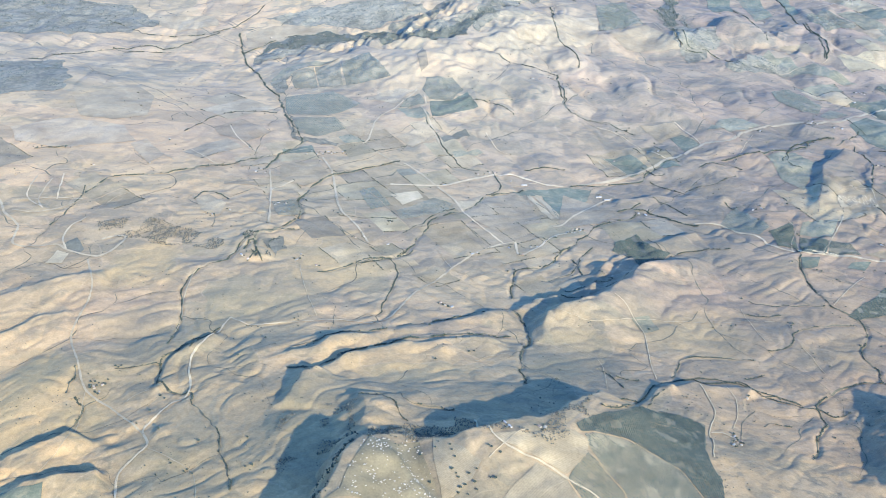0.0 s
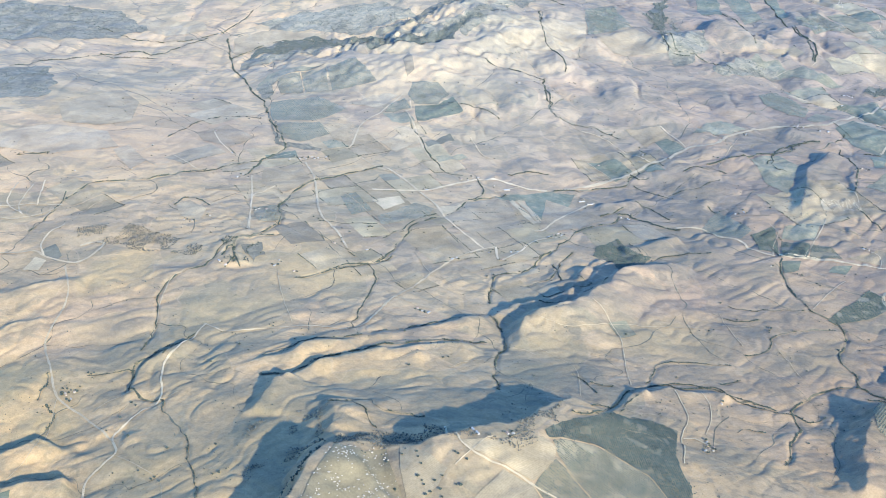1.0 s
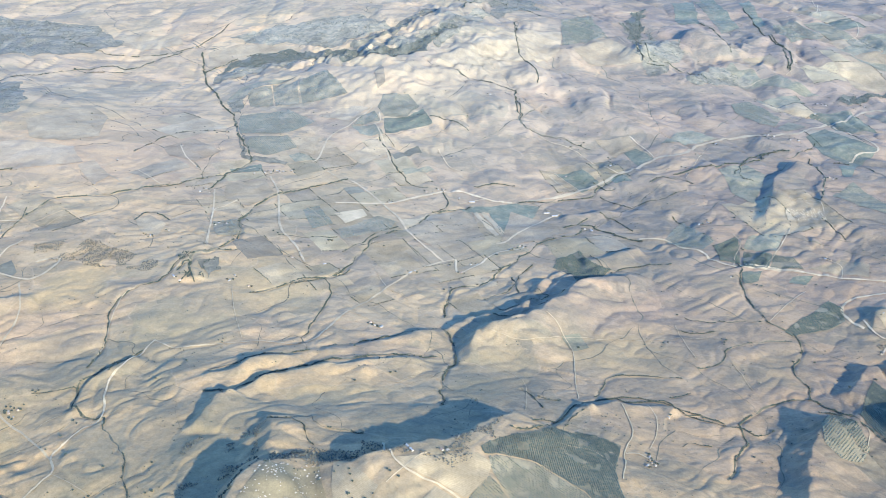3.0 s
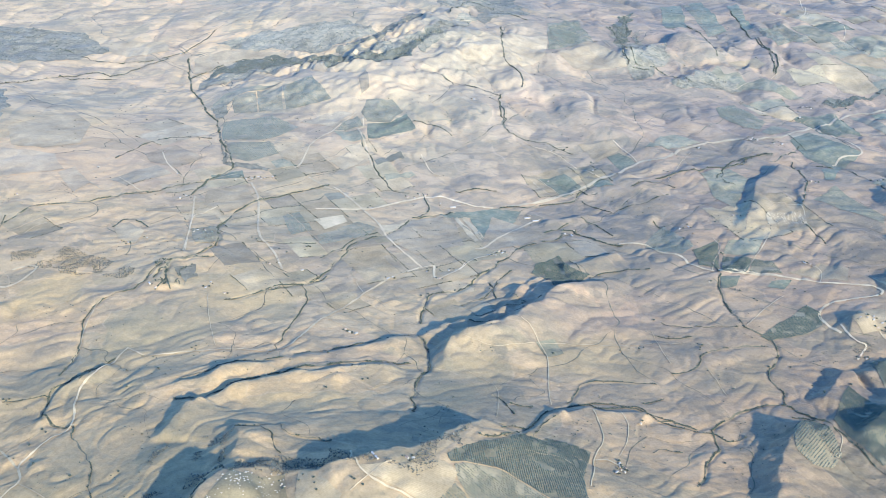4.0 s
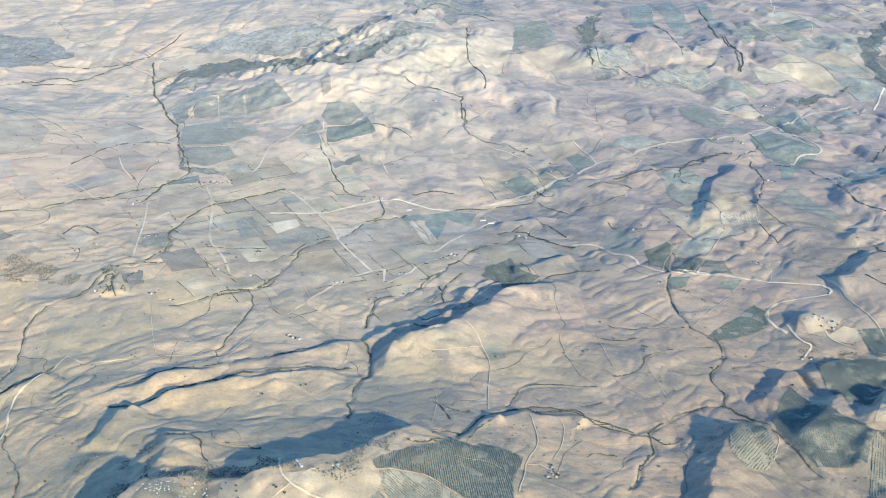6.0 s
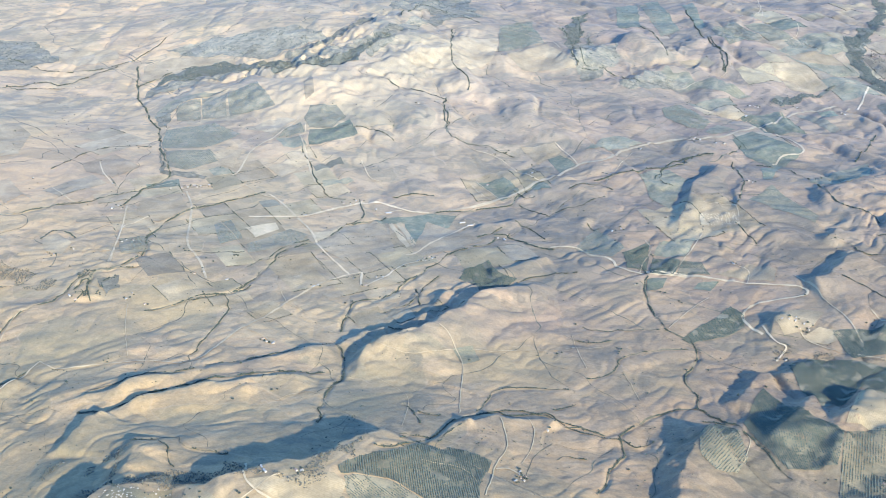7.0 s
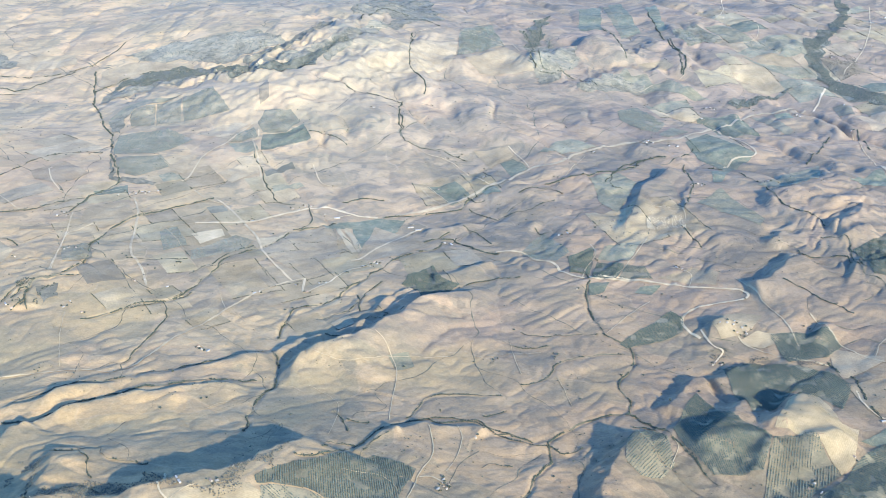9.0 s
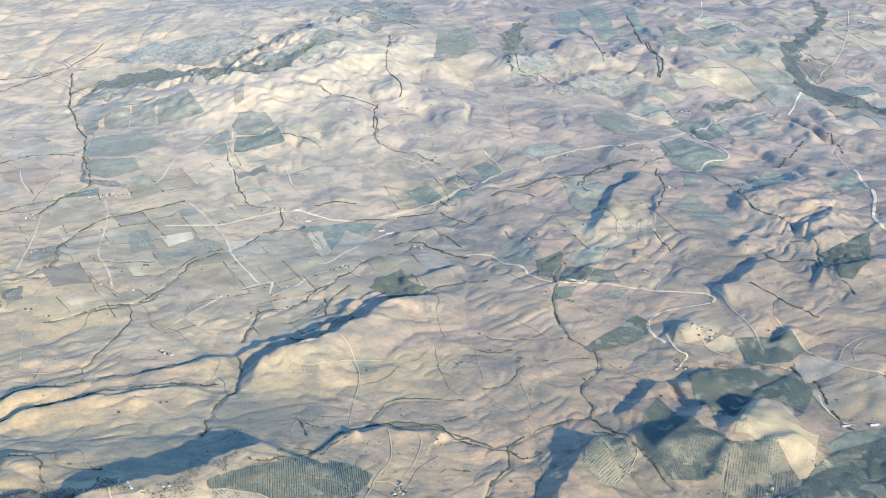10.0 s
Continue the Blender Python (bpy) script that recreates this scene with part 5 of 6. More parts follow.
plot = [(553, 2674), (591, 2712), (583, 2452), (563, 2443)]
field("thicket", plot)
grove("thicket", plot, 0)
plot = [(1228, 2448), (1328, 2511), (1299, 2349), (1250, 2351)]
grove("scrub", plot, 0)
plot = [(-409, 2366), (-368, 2405), (-279, 2421), (-184, 2407), (-94, 2327), (-15, 2304), (71, 2352), (103, 2415), (146, 2476), (136, 2490), (75, 2445), (27, 2389), (-29, 2372), (-125, 2453), (-192, 2460), (-276, 2483), (-340, 2465), (-394, 2431)]
field("wood", plot)
grove("wood", plot, 0)
# not ploughed land: brown plot standing in for the hill's dark gash
field("brown", [(-35, 2234), (-24, 2275), (-12, 2220), (-12, 2184), (-25, 2159), (-30, 2178)])
plot = [(-246, 1397), (-225, 1406), (-199, 1370), (-210, 1356), (-218, 1347)]
field("thicket", plot)
grove("thicket", plot, 0)
plot = [(-253, 1548), (-213, 1561), (-192, 1505), (-234, 1488)]
field("young", plot)
grove("young", plot, 40)
field("bluegreen", [(320, 1844), (372, 1846), (396, 1793), (364, 1766)])
plot = [(-272, 1419), (-260, 1434), (-253, 1428), (-253, 1403), (-234, 1348), (-237, 1336), (-249, 1365), (-254, 1335), (-263, 1339), (-256, 1370)]
grove("thicket", plot, 0)
plot = [(1474, 3099), (1445, 2920), (1376, 2752), (1305, 2658), (1238, 2558), (1212, 2468), (1201, 2380), (1217, 2292), (1248, 2205), (1325, 2129), (1339, 2167), (1287, 2246), (1253, 2311), (1240, 2381), (1242, 2450), (1263, 2531), (1315, 2604), (1403, 2729), (1478, 2939), (1497, 3097)]
field("wood", plot)
grove("wood", plot, 0)
grove("thicket", [(-85, 732), (-79, 755), (-70, 790), (-65, 862), (-62, 875), (-76, 885), (-86, 853), (-94, 809), (-106, 784)], 0)
field("pale", [(42, 1606), (76, 1619), (90, 1651), (72, 1594), (55, 1576)])
field("bluegreen", [(418, 1795), (440, 1812), (451, 1771), (422, 1776)])
field("tan", [(412, 1975), (478, 1976), (508, 1890), (486, 1929), (456, 1913), (438, 1902)])
# plot laid for a bluish shadow on the slope, shade put into its colour
field("greygreen", [(531, 1926), (575, 1997), (605, 2009), (648, 1973), (597, 1933)])
field("brown", [(83, 778), (109, 807), (136, 791), (151, 765), (124, 755), (69, 752)])
road([(308, 1867), (332, 1828), (361, 1774)], 2.2, M_TRACK, "narrow pale earth track between stubble fields")
road([(478, 1976), (497, 1934), (511, 1883)], 2.2, M_TRACK, "narrow pale earth track between stubble fields")
road([(302, 1986), (334, 1960), (360, 1942), (380, 1918), (398, 1880), (420, 1835), (436, 1815)], 2.2, M_TRACK, "narrow pale earth track between stubble fields")
road([(266, 1719), (284, 1699), (298, 1680)], 2.2, M_TRACK, "narrow pale earth track between stubble fields")
road([(906, 1974), (921, 1951), (935, 1928)], 2.2, M_TRACK, "narrow pale earth track between stubble fields")
road([(266, 1721), (291, 1733), (316, 1742), (342, 1754), (361, 1774), (379, 1781), (397, 1790), (416, 1796), (432, 1810), (440, 1816), (458, 1814), (482, 1850), (502, 1866), (517, 1880), (534, 1876), (554, 1873), (571, 1880), (591, 1914), (615, 1941), (640, 1956), (669, 1980), (701, 1985), (741, 1974), (788, 1985), (812, 1985), (845, 2022), (873, 2040), (908, 2088), (932, 2096), (957, 2115), (994, 2153), (1029, 2169), (1060, 2160), (1124, 2181)], 5.0, M_GRAVEL, "pale gravel country road winding over dry land")
road([(235, 1713), (196, 1723), (143, 1746), (92, 1733), (38, 1684), (4, 1672), (-68, 1662)], 4.0, M_GRAVEL, "pale gravel country road winding over dry land")
road([(-192, 1758), (-177, 1716), (-166, 1675), (-144, 1541), (-121, 1494), (-103, 1453), (-90, 1415)], 2.8, M_GRAVEL, "pale gravel country road winding over dry land")
road([(-47, 1760), (-26, 1734), (37, 1623), (65, 1545), (116, 1460)], 2.8, M_GRAVEL, "pale gravel country road winding over dry land")
road([(-71, 1156), (-47, 1178), (-39, 1198), (-27, 1237), (-11, 1275), (15, 1317), (35, 1356), (71, 1416), (94, 1440), (116, 1460), (135, 1468)], 2.4, M_GRAVEL, "pale gravel country road winding over dry land")
road([(-251, 1173), (-224, 1150), (-182, 1154), (-140, 1165), (-112, 1170), (-71, 1156)], 1.5, M_GRAVEL, "pale gravel country road winding over dry land")
road([(-251, 1173), (-262, 1126), (-277, 1078), (-277, 1048), (-267, 997), (-284, 975), (-298, 951), (-304, 934), (-291, 904), (-299, 890), (-313, 865), (-305, 825), (-297, 784)], 2.0, M_GRAVEL, "pale gravel country road winding over dry land")
road([(135, 1468), (138, 1422), (167, 1447), (187, 1481), (215, 1503), (229, 1510)], 2.7, M_GRAVEL, "pale gravel country road winding over dry land")
road([(199, 1534), (215, 1542), (242, 1586), (285, 1643), (313, 1665)], 3.2, M_GRAVEL, "pale gravel country road winding over dry land")
road([(-481, 1328), (-456, 1267), (-448, 1226), (-449, 1167), (-444, 1131), (-416, 1071), (-392, 1019), (-348, 979), (-301, 926)], 2.0, M_GRAVEL, "pale gravel country road winding over dry land")
road([(-715, 1560), (-674, 1517), (-649, 1471), (-616, 1433), (-603, 1376), (-570, 1370), (-538, 1372), (-520, 1358), (-490, 1343), (-465, 1341), (-450, 1363), (-445, 1398), (-464, 1399), (-478, 1390)], 2.8, M_GRAVEL, "pale gravel country road winding over dry land")
road([(-520, 1358), (-536, 1393), (-535, 1427), (-522, 1459)], 2.1, M_GRAVEL, "pale gravel country road winding over dry land")
road([(-641, 1481), (-605, 1476), (-576, 1495), (-551, 1525)], 2.0, M_GRAVEL, "pale gravel country road winding over dry land")
road([(-644, 1606), (-638, 1537), (-599, 1492)], 1.7, M_GRAVEL, "pale gravel country road winding over dry land")
road([(-617, 1599), (-616, 1528), (-596, 1488)], 1.7, M_GRAVEL, "pale gravel country road winding over dry land")
road([(-605, 1618), (-588, 1528)], 1.8, M_GRAVEL, "pale gravel country road winding over dry land")
road([(-647, 1518), (-590, 1532), (-548, 1531)], 1.7, M_GRAVEL, "pale gravel country road winding over dry land")
road([(54, 909), (65, 848), (84, 821), (116, 807), (138, 792), (162, 777), (185, 762)], 1.7, M_GRAVEL, "pale gravel country road winding over dry land")
road([(138, 792), (120, 779), (104, 762)], 1.0, M_TRACK, "narrow pale earth track between stubble fields")
road([(63, 806), (88, 836), (100, 845)], 1.0, M_TRACK, "narrow pale earth track between stubble fields")
road([(297, 865), (305, 900), (310, 932), (323, 963), (326, 991), (321, 1027)], 1.2, M_TRACK, "narrow pale earth track between stubble fields")
road([(353, 1038), (358, 1008), (352, 975), (339, 943)], 0.8, M_TRACK, "narrow pale earth track between stubble fields")
road([(311, 928), (324, 930), (338, 918)], 1.5, M_GRAVEL, "pale gravel country road winding over dry land")
road([(-126, 1840), (-117, 1861), (-106, 1952), (-73, 2010), (-32, 2092)], 3.7, M_TRACK, "narrow pale earth track between stubble fields")
road([(252, 1242), (267, 1220), (281, 1170), (278, 1114), (275, 1050)], 1.2, M_TRACK, "narrow pale earth track between stubble fields")
road([(428, 1542), (472, 1536), (482, 1500), (512, 1476), (522, 1440), (557, 1416), (613, 1412), (682, 1397)], 3.5, M_GRAVEL, "pale gravel country road winding over dry land")
road([(558, 1426), (619, 1415), (674, 1397), (726, 1378), (764, 1362), (766, 1338), (716, 1332), (684, 1320), (668, 1295), (670, 1270), (682, 1247)], 2.8, M_GRAVEL, "pale gravel country road winding over dry land")
road([(685, 1263), (693, 1225), (703, 1214), (696, 1203), (682, 1185)], 1.9, M_GRAVEL, "pale gravel country road winding over dry land")
road([(730, 1242), (738, 1223), (779, 1188), (823, 1164)], 1.7, M_GRAVEL, "pale gravel country road winding over dry land")
road([(768, 1397), (779, 1353), (784, 1319), (798, 1258), (800, 1210)], 1.8, M_TRACK, "narrow pale earth track between stubble fields")
road([(949, 1101), (923, 1124), (885, 1150), (854, 1196), (845, 1228), (834, 1277)], 1.7, M_GRAVEL, "pale gravel country road winding over dry land")
road([(833, 1099), (832, 1074), (839, 1048), (854, 1035)], 1.5, M_GRAVEL, "pale gravel country road winding over dry land")
road([(1146, 1829), (1135, 1748), (1125, 1680), (1086, 1584), (1082, 1527), (1105, 1490)], 4.6, M_GRAVEL, "pale gravel country road winding over dry land")
road([(863, 1842), (897, 1889), (942, 1915), (922, 2017), (912, 2084)], 3.3, M_GRAVEL, "pale gravel country road winding over dry land")
road([(1135, 2168), (1165, 2218), (1195, 2276)], 3.3, M_GRAVEL, "pale gravel country road winding over dry land")
road([(-73, 2010), (-17, 2015), (-15, 2060)], 2.6, M_TRACK, "narrow pale earth track between stubble fields")
road([(-22, 2015), (-4, 1950), (12, 1873), (28, 1820)], 3.0, M_TRACK, "narrow pale earth track between stubble fields")
road([(-115, 1643), (-84, 1592), (-63, 1549)], 2.3, M_TRACK, "narrow pale earth track between stubble fields")
road([(48, 1351), (67, 1320)], 1.2, M_TRACK, "narrow pale earth track between stubble fields")
road([(-12, 1271), (19, 1250), (34, 1227)], 1.2, M_TRACK, "narrow pale earth track between stubble fields")
road([(35, 1356), (55, 1338)], 1.5, M_TRACK, "narrow pale earth track between stubble fields")
road([(356, 1749), (330, 1790), (313, 1832)], 2.8, M_TRACK, "narrow pale earth track between stubble fields")
road([(-95, 1796), (-78, 1776), (-57, 1755), (-27, 1746)], 3.0, M_TRACK, "narrow pale earth track between stubble fields")
road([(-376, 1877), (-357, 1827), (-328, 1779), (-303, 1752)], 2.6, M_TRACK, "narrow pale earth track between stubble fields")
road([(-422, 1747), (-370, 1687), (-352, 1685)], 2.6, M_TRACK, "narrow pale earth track between stubble fields")
road([(-511, 1773), (-483, 1739), (-438, 1692)], 2.2, M_TRACK, "narrow pale earth track between stubble fields")
road([(429, 1252), (433, 1194), (437, 1161)], 0.9, M_TRACK, "narrow pale earth track between stubble fields")
road([(481, 1158), (488, 1120), (492, 1089)], 0.9, M_TRACK, "narrow pale earth track between stubble fields")
road([(131, 1217), (215, 1181), (279, 1202), (397, 1215), (467, 1222)], 0.9, M_TRACK, "narrow pale earth track between stubble fields")
road([(578, 953), (597, 995), (595, 1014)], 1.0, M_TRACK, "narrow pale earth track between stubble fields")
road([(590, 1412), (648, 1510), (669, 1550)], 2.0, M_TRACK, "narrow pale earth track between stubble fields")
road([(105, 1920), (123, 1855), (142, 1836)], 2.2, M_TRACK, "narrow pale earth track between stubble fields")
road([(-229, 1638), (-244, 1610), (-258, 1582), (-240, 1444)], 2.2, M_TRACK, "narrow pale earth track between stubble fields")
road([(-274, 1678), (-257, 1570), (-245, 1458)], 2.5, M_TRACK, "narrow pale earth track between stubble fields")
road([(425, 2654), (505, 2570), (539, 2475)], 2.6, M_TRACK, "narrow pale earth track between stubble fields")
road([(1167, 3091), (1144, 2979), (1085, 2784), (994, 2738)], 2.6, M_TRACK, "narrow pale earth track between stubble fields")
road([(1553, 2979), (1468, 2743), (1380, 2546), (1319, 2446), (1267, 2366)], 2.6, M_TRACK, "narrow pale earth track between stubble fields")
road([(1529, 2760), (1519, 2622)], 2.6, M_TRACK, "narrow pale earth track between stubble fields")
road([(-246, 1460), (-263, 1423), (-268, 1370), (-280, 1343), (-317, 1289), (-322, 1262), (-322, 1221), (-316, 1183), (-315, 1142)], 1.6, M_TRACK, "narrow pale earth track between stubble fields")
road([(-320, 1509), (-294, 1494), (-255, 1500), (-246, 1460)], 1.8, M_TRACK, "narrow pale earth track between stubble fields")
road([(-181, 1325), (-169, 1270), (-153, 1214), (-140, 1175)], 1.0, M_TRACK, "narrow pale earth track between stubble fields")
road([(-342, 988), (-332, 1002), (-317, 1010), (-299, 1016)], 1.0, M_TRACK, "narrow pale earth track between stubble fields")
road([(-267, 995), (-256, 1000), (-249, 1005)], 1.2, M_TRACK, "narrow pale earth track between stubble fields")
road([(-296, 902), (-260, 874), (-231, 846), (-219, 805)], 1.0, M_TRACK, "narrow pale earth track between stubble fields")
road([(577, 1544), (581, 1511), (559, 1459), (547, 1418)], 1.6, M_TRACK, "narrow pale earth track between stubble fields")
road([(561, 1267), (581, 1293), (607, 1325), (635, 1352)], 1.2, M_TRACK, "narrow pale earth track between stubble fields")
road([(142, 1703), (188, 1721)], 2.6, M_TRACK, "narrow pale earth track between stubble fields")
road([(10, 1430), (27, 1378), (35, 1356)], 1.0, M_TRACK, "narrow pale earth track between stubble fields")
road([(-115, 1643), (-59, 1663), (19, 1681)], 1.6, M_TRACK, "narrow pale earth track between stubble fields")
road([(-170, 1675), (-121, 1731), (-42, 1760)], 1.2, M_TRACK, "narrow pale earth track between stubble fields")
road([(-351, 1663), (-300, 1729), (-223, 1794)], 1.4, M_TRACK, "narrow pale earth track between stubble fields")
road([(-514, 1492), (-492, 1551), (-422, 1581)], 1.2, M_TRACK, "narrow pale earth track between stubble fields")
road([(620, 1925), (551, 1783)], 1.0, M_TRACK, "narrow pale earth track between stubble fields")
road([(-403, 872), (-383, 925), (-392, 1019)], 0.8, M_TRACK, "narrow pale earth track between stubble fields")
road([(175, 1136), (213, 1093), (210, 1009)], 0.8, M_TRACK, "narrow pale earth track between stubble fields")
road([(59, 1069), (95, 1094), (118, 1076)], 0.9, M_TRACK, "narrow pale earth track between stubble fields")
road([(683, 1447), (702, 1438), (709, 1421), (699, 1389)], 1.4, M_TRACK, "narrow pale earth track between stubble fields")
road([(880, 1164), (898, 1195), (921, 1209), (954, 1220)], 1.3, M_TRACK, "narrow pale earth track between stubble fields")
road([(898, 1158), (908, 1188), (924, 1202)], 1.3, M_TRACK, "narrow pale earth track between stubble fields")
road([(693, 1657), (739, 1645), (741, 1607)], 1.2, M_TRACK, "narrow pale earth track between stubble fields")
road([(1060, 2018), (1122, 1970), (1253, 1942)], 1.6, M_TRACK, "narrow pale earth track between stubble fields")
road([(1174, 2041), (1139, 1833)], 1.6, M_TRACK, "narrow pale earth track between stubble fields")
road([(506, 2339), (583, 2210), (709, 2163)], 1.2, M_TRACK, "narrow pale earth track between stubble fields")
road([(744, 2317), (809, 2322), (905, 2368)], 1.2, M_TRACK, "narrow pale earth track between stubble fields")
road([(1127, 2985), (1083, 2744), (989, 2724)], 1.6, M_TRACK, "narrow pale earth track between stubble fields")
road([(1115, 2703), (1153, 2681), (1133, 2605), (1089, 2567)], 1.6, M_TRACK, "narrow pale earth track between stubble fields")
road([(824, 2867), (935, 2808), (1070, 2751)], 1.4, M_TRACK, "narrow pale earth track between stubble fields")
road([(109, 2578), (299, 2622), (470, 2741), (651, 2814)], 1.6, M_TRACK, "narrow pale earth track between stubble fields")

road([(234, 904), (251, 906), (270, 910), (283, 902), (290, 886)], 1.0, M_TRACK, "narrow pale earth track between stubble fields")
# ---- bushes along the streams ----
belt([(415, 895), (425, 921), (437, 948), (453, 973), (455, 1006), (460, 1018), (491, 1050), (526, 1073), (555, 1075)], 1.8, 1.29)
belt([(555, 1075), (562, 1103), (557, 1141), (577, 1185), (588, 1214), (583, 1239), (558, 1262), (548, 1314), (549, 1349), (547, 1380), (556, 1409)], 1.8, 1.14)
belt([(557, 1072), (581, 1043), (593, 1020), (604, 996), (616, 961), (627, 935)], 3.2, 2.2)
belt([(116, 1277), (119, 1318), (131, 1368), (161, 1380), (184, 1401), (211, 1445), (232, 1472)], 2.1, 1.00)
belt([(118, 1233), (130, 1204), (130, 1147), (116, 1095), (115, 1009)], 2.1, 1.00)
belt([(233, 1474), (274, 1538), (332, 1579), (345, 1601)], 1.8, 1.00)
belt([(346, 1610), (364, 1607), (380, 1583), (408, 1552), (436, 1535)], 2.4, 1.71)
belt([(-68, 1159), (-56, 1235), (-44, 1294), (-45, 1342), (-57, 1372)], 1.8, 0.71)
belt([(-95, 1345), (-57, 1372), (-32, 1399), (-12, 1471), (12, 1533), (65, 1582), (104, 1655), (164, 1688)], 2.1, 1.00)
belt([(-255, 1335), (-245, 1364), (-260, 1418), (-229, 1438), (-201, 1491), (-208, 1568), (-190, 1636), (-165, 1683), (-111, 1731), (-57, 1765)], 2.4, 1.14)
belt([(-314, 1103), (-318, 1183), (-327, 1249), (-316, 1286), (-284, 1323), (-272, 1383), (-269, 1434)], 1.8, 0.71)
belt([(-265, 996), (-291, 1006), (-309, 1029), (-316, 1070), (-304, 1085), (-286, 1112), (-259, 1147)], 2.4, 1.14)
belt([(-264, 994), (-253, 966), (-221, 916), (-212, 881), (-196, 844), (-187, 806)], 1.8, 0.57)
belt([(-466, 2507), (-437, 2390), (-410, 2291), (-364, 2187), (-351, 2145), (-311, 2068), (-285, 1963), (-247, 1864), (-239, 1817), (-272, 1744), (-281, 1676)], 2.7, 1.43)
belt([(266, 2205), (266, 2075), (275, 2010)], 2.4, 0.57)
belt([(287, 2614), (284, 2369), (315, 2296), (317, 2232)], 1.8, 0.86)
belt([(88, 1756), (59, 1771), (28, 1826), (9, 1903), (-10, 1962)], 1.5, 0.86)
belt([(246, 1712), (316, 1731), (377, 1747), (393, 1777), (443, 1808)], 1.8, 1.14)
belt([(530, 1799), (608, 1819), (688, 1848), (734, 1900), (766, 1897)], 1.8, 1.14)
belt([(294, 1059), (320, 1107), (368, 1114), (409, 1109)], 1.8, 0.57)
belt([(434, 1135), (466, 1153), (492, 1196), (523, 1211), (576, 1217)], 1.8, 0.57)
belt([(446, 1276), (475, 1263), (513, 1265), (551, 1263)], 1.8, 0.57)
belt([(277, 1040), (328, 1062), (367, 1052), (387, 1040), (401, 1023), (436, 1006)], 1.8, 0.71)
belt([(-71, 941), (-32, 961), (-16, 941), (30, 927)], 2.1, 0.86)
belt([(-413, 1014), (-415, 1035), (-418, 1060)], 2.4, 1.14)
belt([(-388, 957), (-389, 988), (-402, 1008)], 2.7, 1.43)
belt([(-368, 1060), (-338, 1062), (-314, 1063)], 1.2, 0.71)
belt([(620, 2800), (605, 2653), (560, 2441), (580, 2381), (622, 2371)], 1.8, 0.86)
belt([(770, 2723), (793, 2638), (787, 2460)], 1.8, 0.86)
belt([(914, 2600), (917, 2486), (899, 2373)], 1.8, 0.86)
belt([(232, 2177), (269, 2121), (269, 2023)], 1.8, 0.71)
belt([(907, 2840), (910, 2534), (924, 2453), (902, 2369)], 2.1, 1.43)
belt([(1254, 2186), (1335, 2157), (1392, 2093)], 2.4, 1.43)
belt([(926, 1498), (954, 1482), (948, 1436), (948, 1380)], 1.5, 0.86)
belt([(908, 1751), (898, 1664), (909, 1606), (938, 1570), (946, 1533)], 1.5, 0.71)
belt([(791, 1857), (778, 1735), (748, 1647)], 1.2, 0.86)
belt([(730, 1583), (732, 1548), (747, 1510)], 1.2, 0.86)
belt([(1180, 2045), (1177, 1998), (1172, 1944)], 1.5, 0.86)
belt([(824, 1169), (827, 1133), (840, 1125), (837, 1098), (839, 1053), (849, 1029)], 3.2, 2.2)
belt([(-551, 1554), (-536, 1595), (-515, 1621), (-463, 1636), (-412, 1659), (-350, 1685)], 1.8, 0.86)
belt([(165, 1332), (209, 1359), (232, 1416), (255, 1451)], 1.5, 0.57)
belt([(483, 1762), (532, 1781), (556, 1765)], 1.8, 0.57)
belt([(142, 2268), (203, 2230), (269, 2204)], 1.8, 0.57)
belt([(275, 2010), (335, 1988), (395, 1943)], 2.1, 0.43)
belt([(-224, 2456), (-332, 2476), (-394, 2437), (-437, 2390)], 2.4, 0.86)
belt([(-825, 2608), (-691, 2505), (-591, 2499), (-516, 2529), (-465, 2564), (-426, 2655)], 1.8, 0.71)
belt([(-875, 2202), (-773, 2331), (-681, 2412), (-614, 2417), (-561, 2476), (-514, 2515)], 1.8, 0.71)
belt([(160, 2629), (203, 2791), (282, 2751), (355, 2669)], 2.1, 0.71)
belt([(568, 2691), (578, 2467), (585, 2386), (636, 2376), (703, 2298)], 2.1, 0.71)
belt([(-159, 1038), (-136, 1037), (-108, 1056), (-84, 1080), (-37, 1110), (4, 1126), (55, 1145), (107, 1152)], 3.2, 2.2)
belt([(-165, 1079), (-133, 1096), (-108, 1125), (-52, 1139)], 1.5, 1.00)
belt([(-39, 1150), (4, 1175), (43, 1200), (63, 1219), (113, 1247)], 1.5, 1.00)
belt([(187, 1261), (219, 1263), (263, 1301), (286, 1334)], 1.8, 0.71)
belt([(208, 936), (237, 982), (252, 1001), (270, 1032), (290, 1047)], 1.5, 1.00)
belt([(277, 1038), (315, 1059), (332, 1048), (371, 1054), (393, 1037), (418, 1020)], 1.5, 1.00)
belt([(-54, 824), (-28, 876), (1, 871), (29, 876)], 1.5, 0.86)
belt([(555, 1044), (574, 1038), (587, 1005)], 1.5, 0.86)
belt([(169, 1770), (202, 1781), (243, 1776)], 1.5, 0.86)
belt([(-142, 1508), (-106, 1509), (-53, 1513)], 1.5, 0.71)
belt([(735, 1898), (689, 1870), (649, 1808), (636, 1785)], 1.8, 1.14)
belt([(751, 1866), (799, 1896), (829, 1940)], 1.5, 0.86)
belt([(535, 1500), (554, 1437), (556, 1412)], 1.5, 0.86)
belt([(366, 1424), (406, 1437), (459, 1434)], 1.2, 0.86)
belt([(208, 1075), (222, 1055), (231, 1020)], 1.8, 0.57)
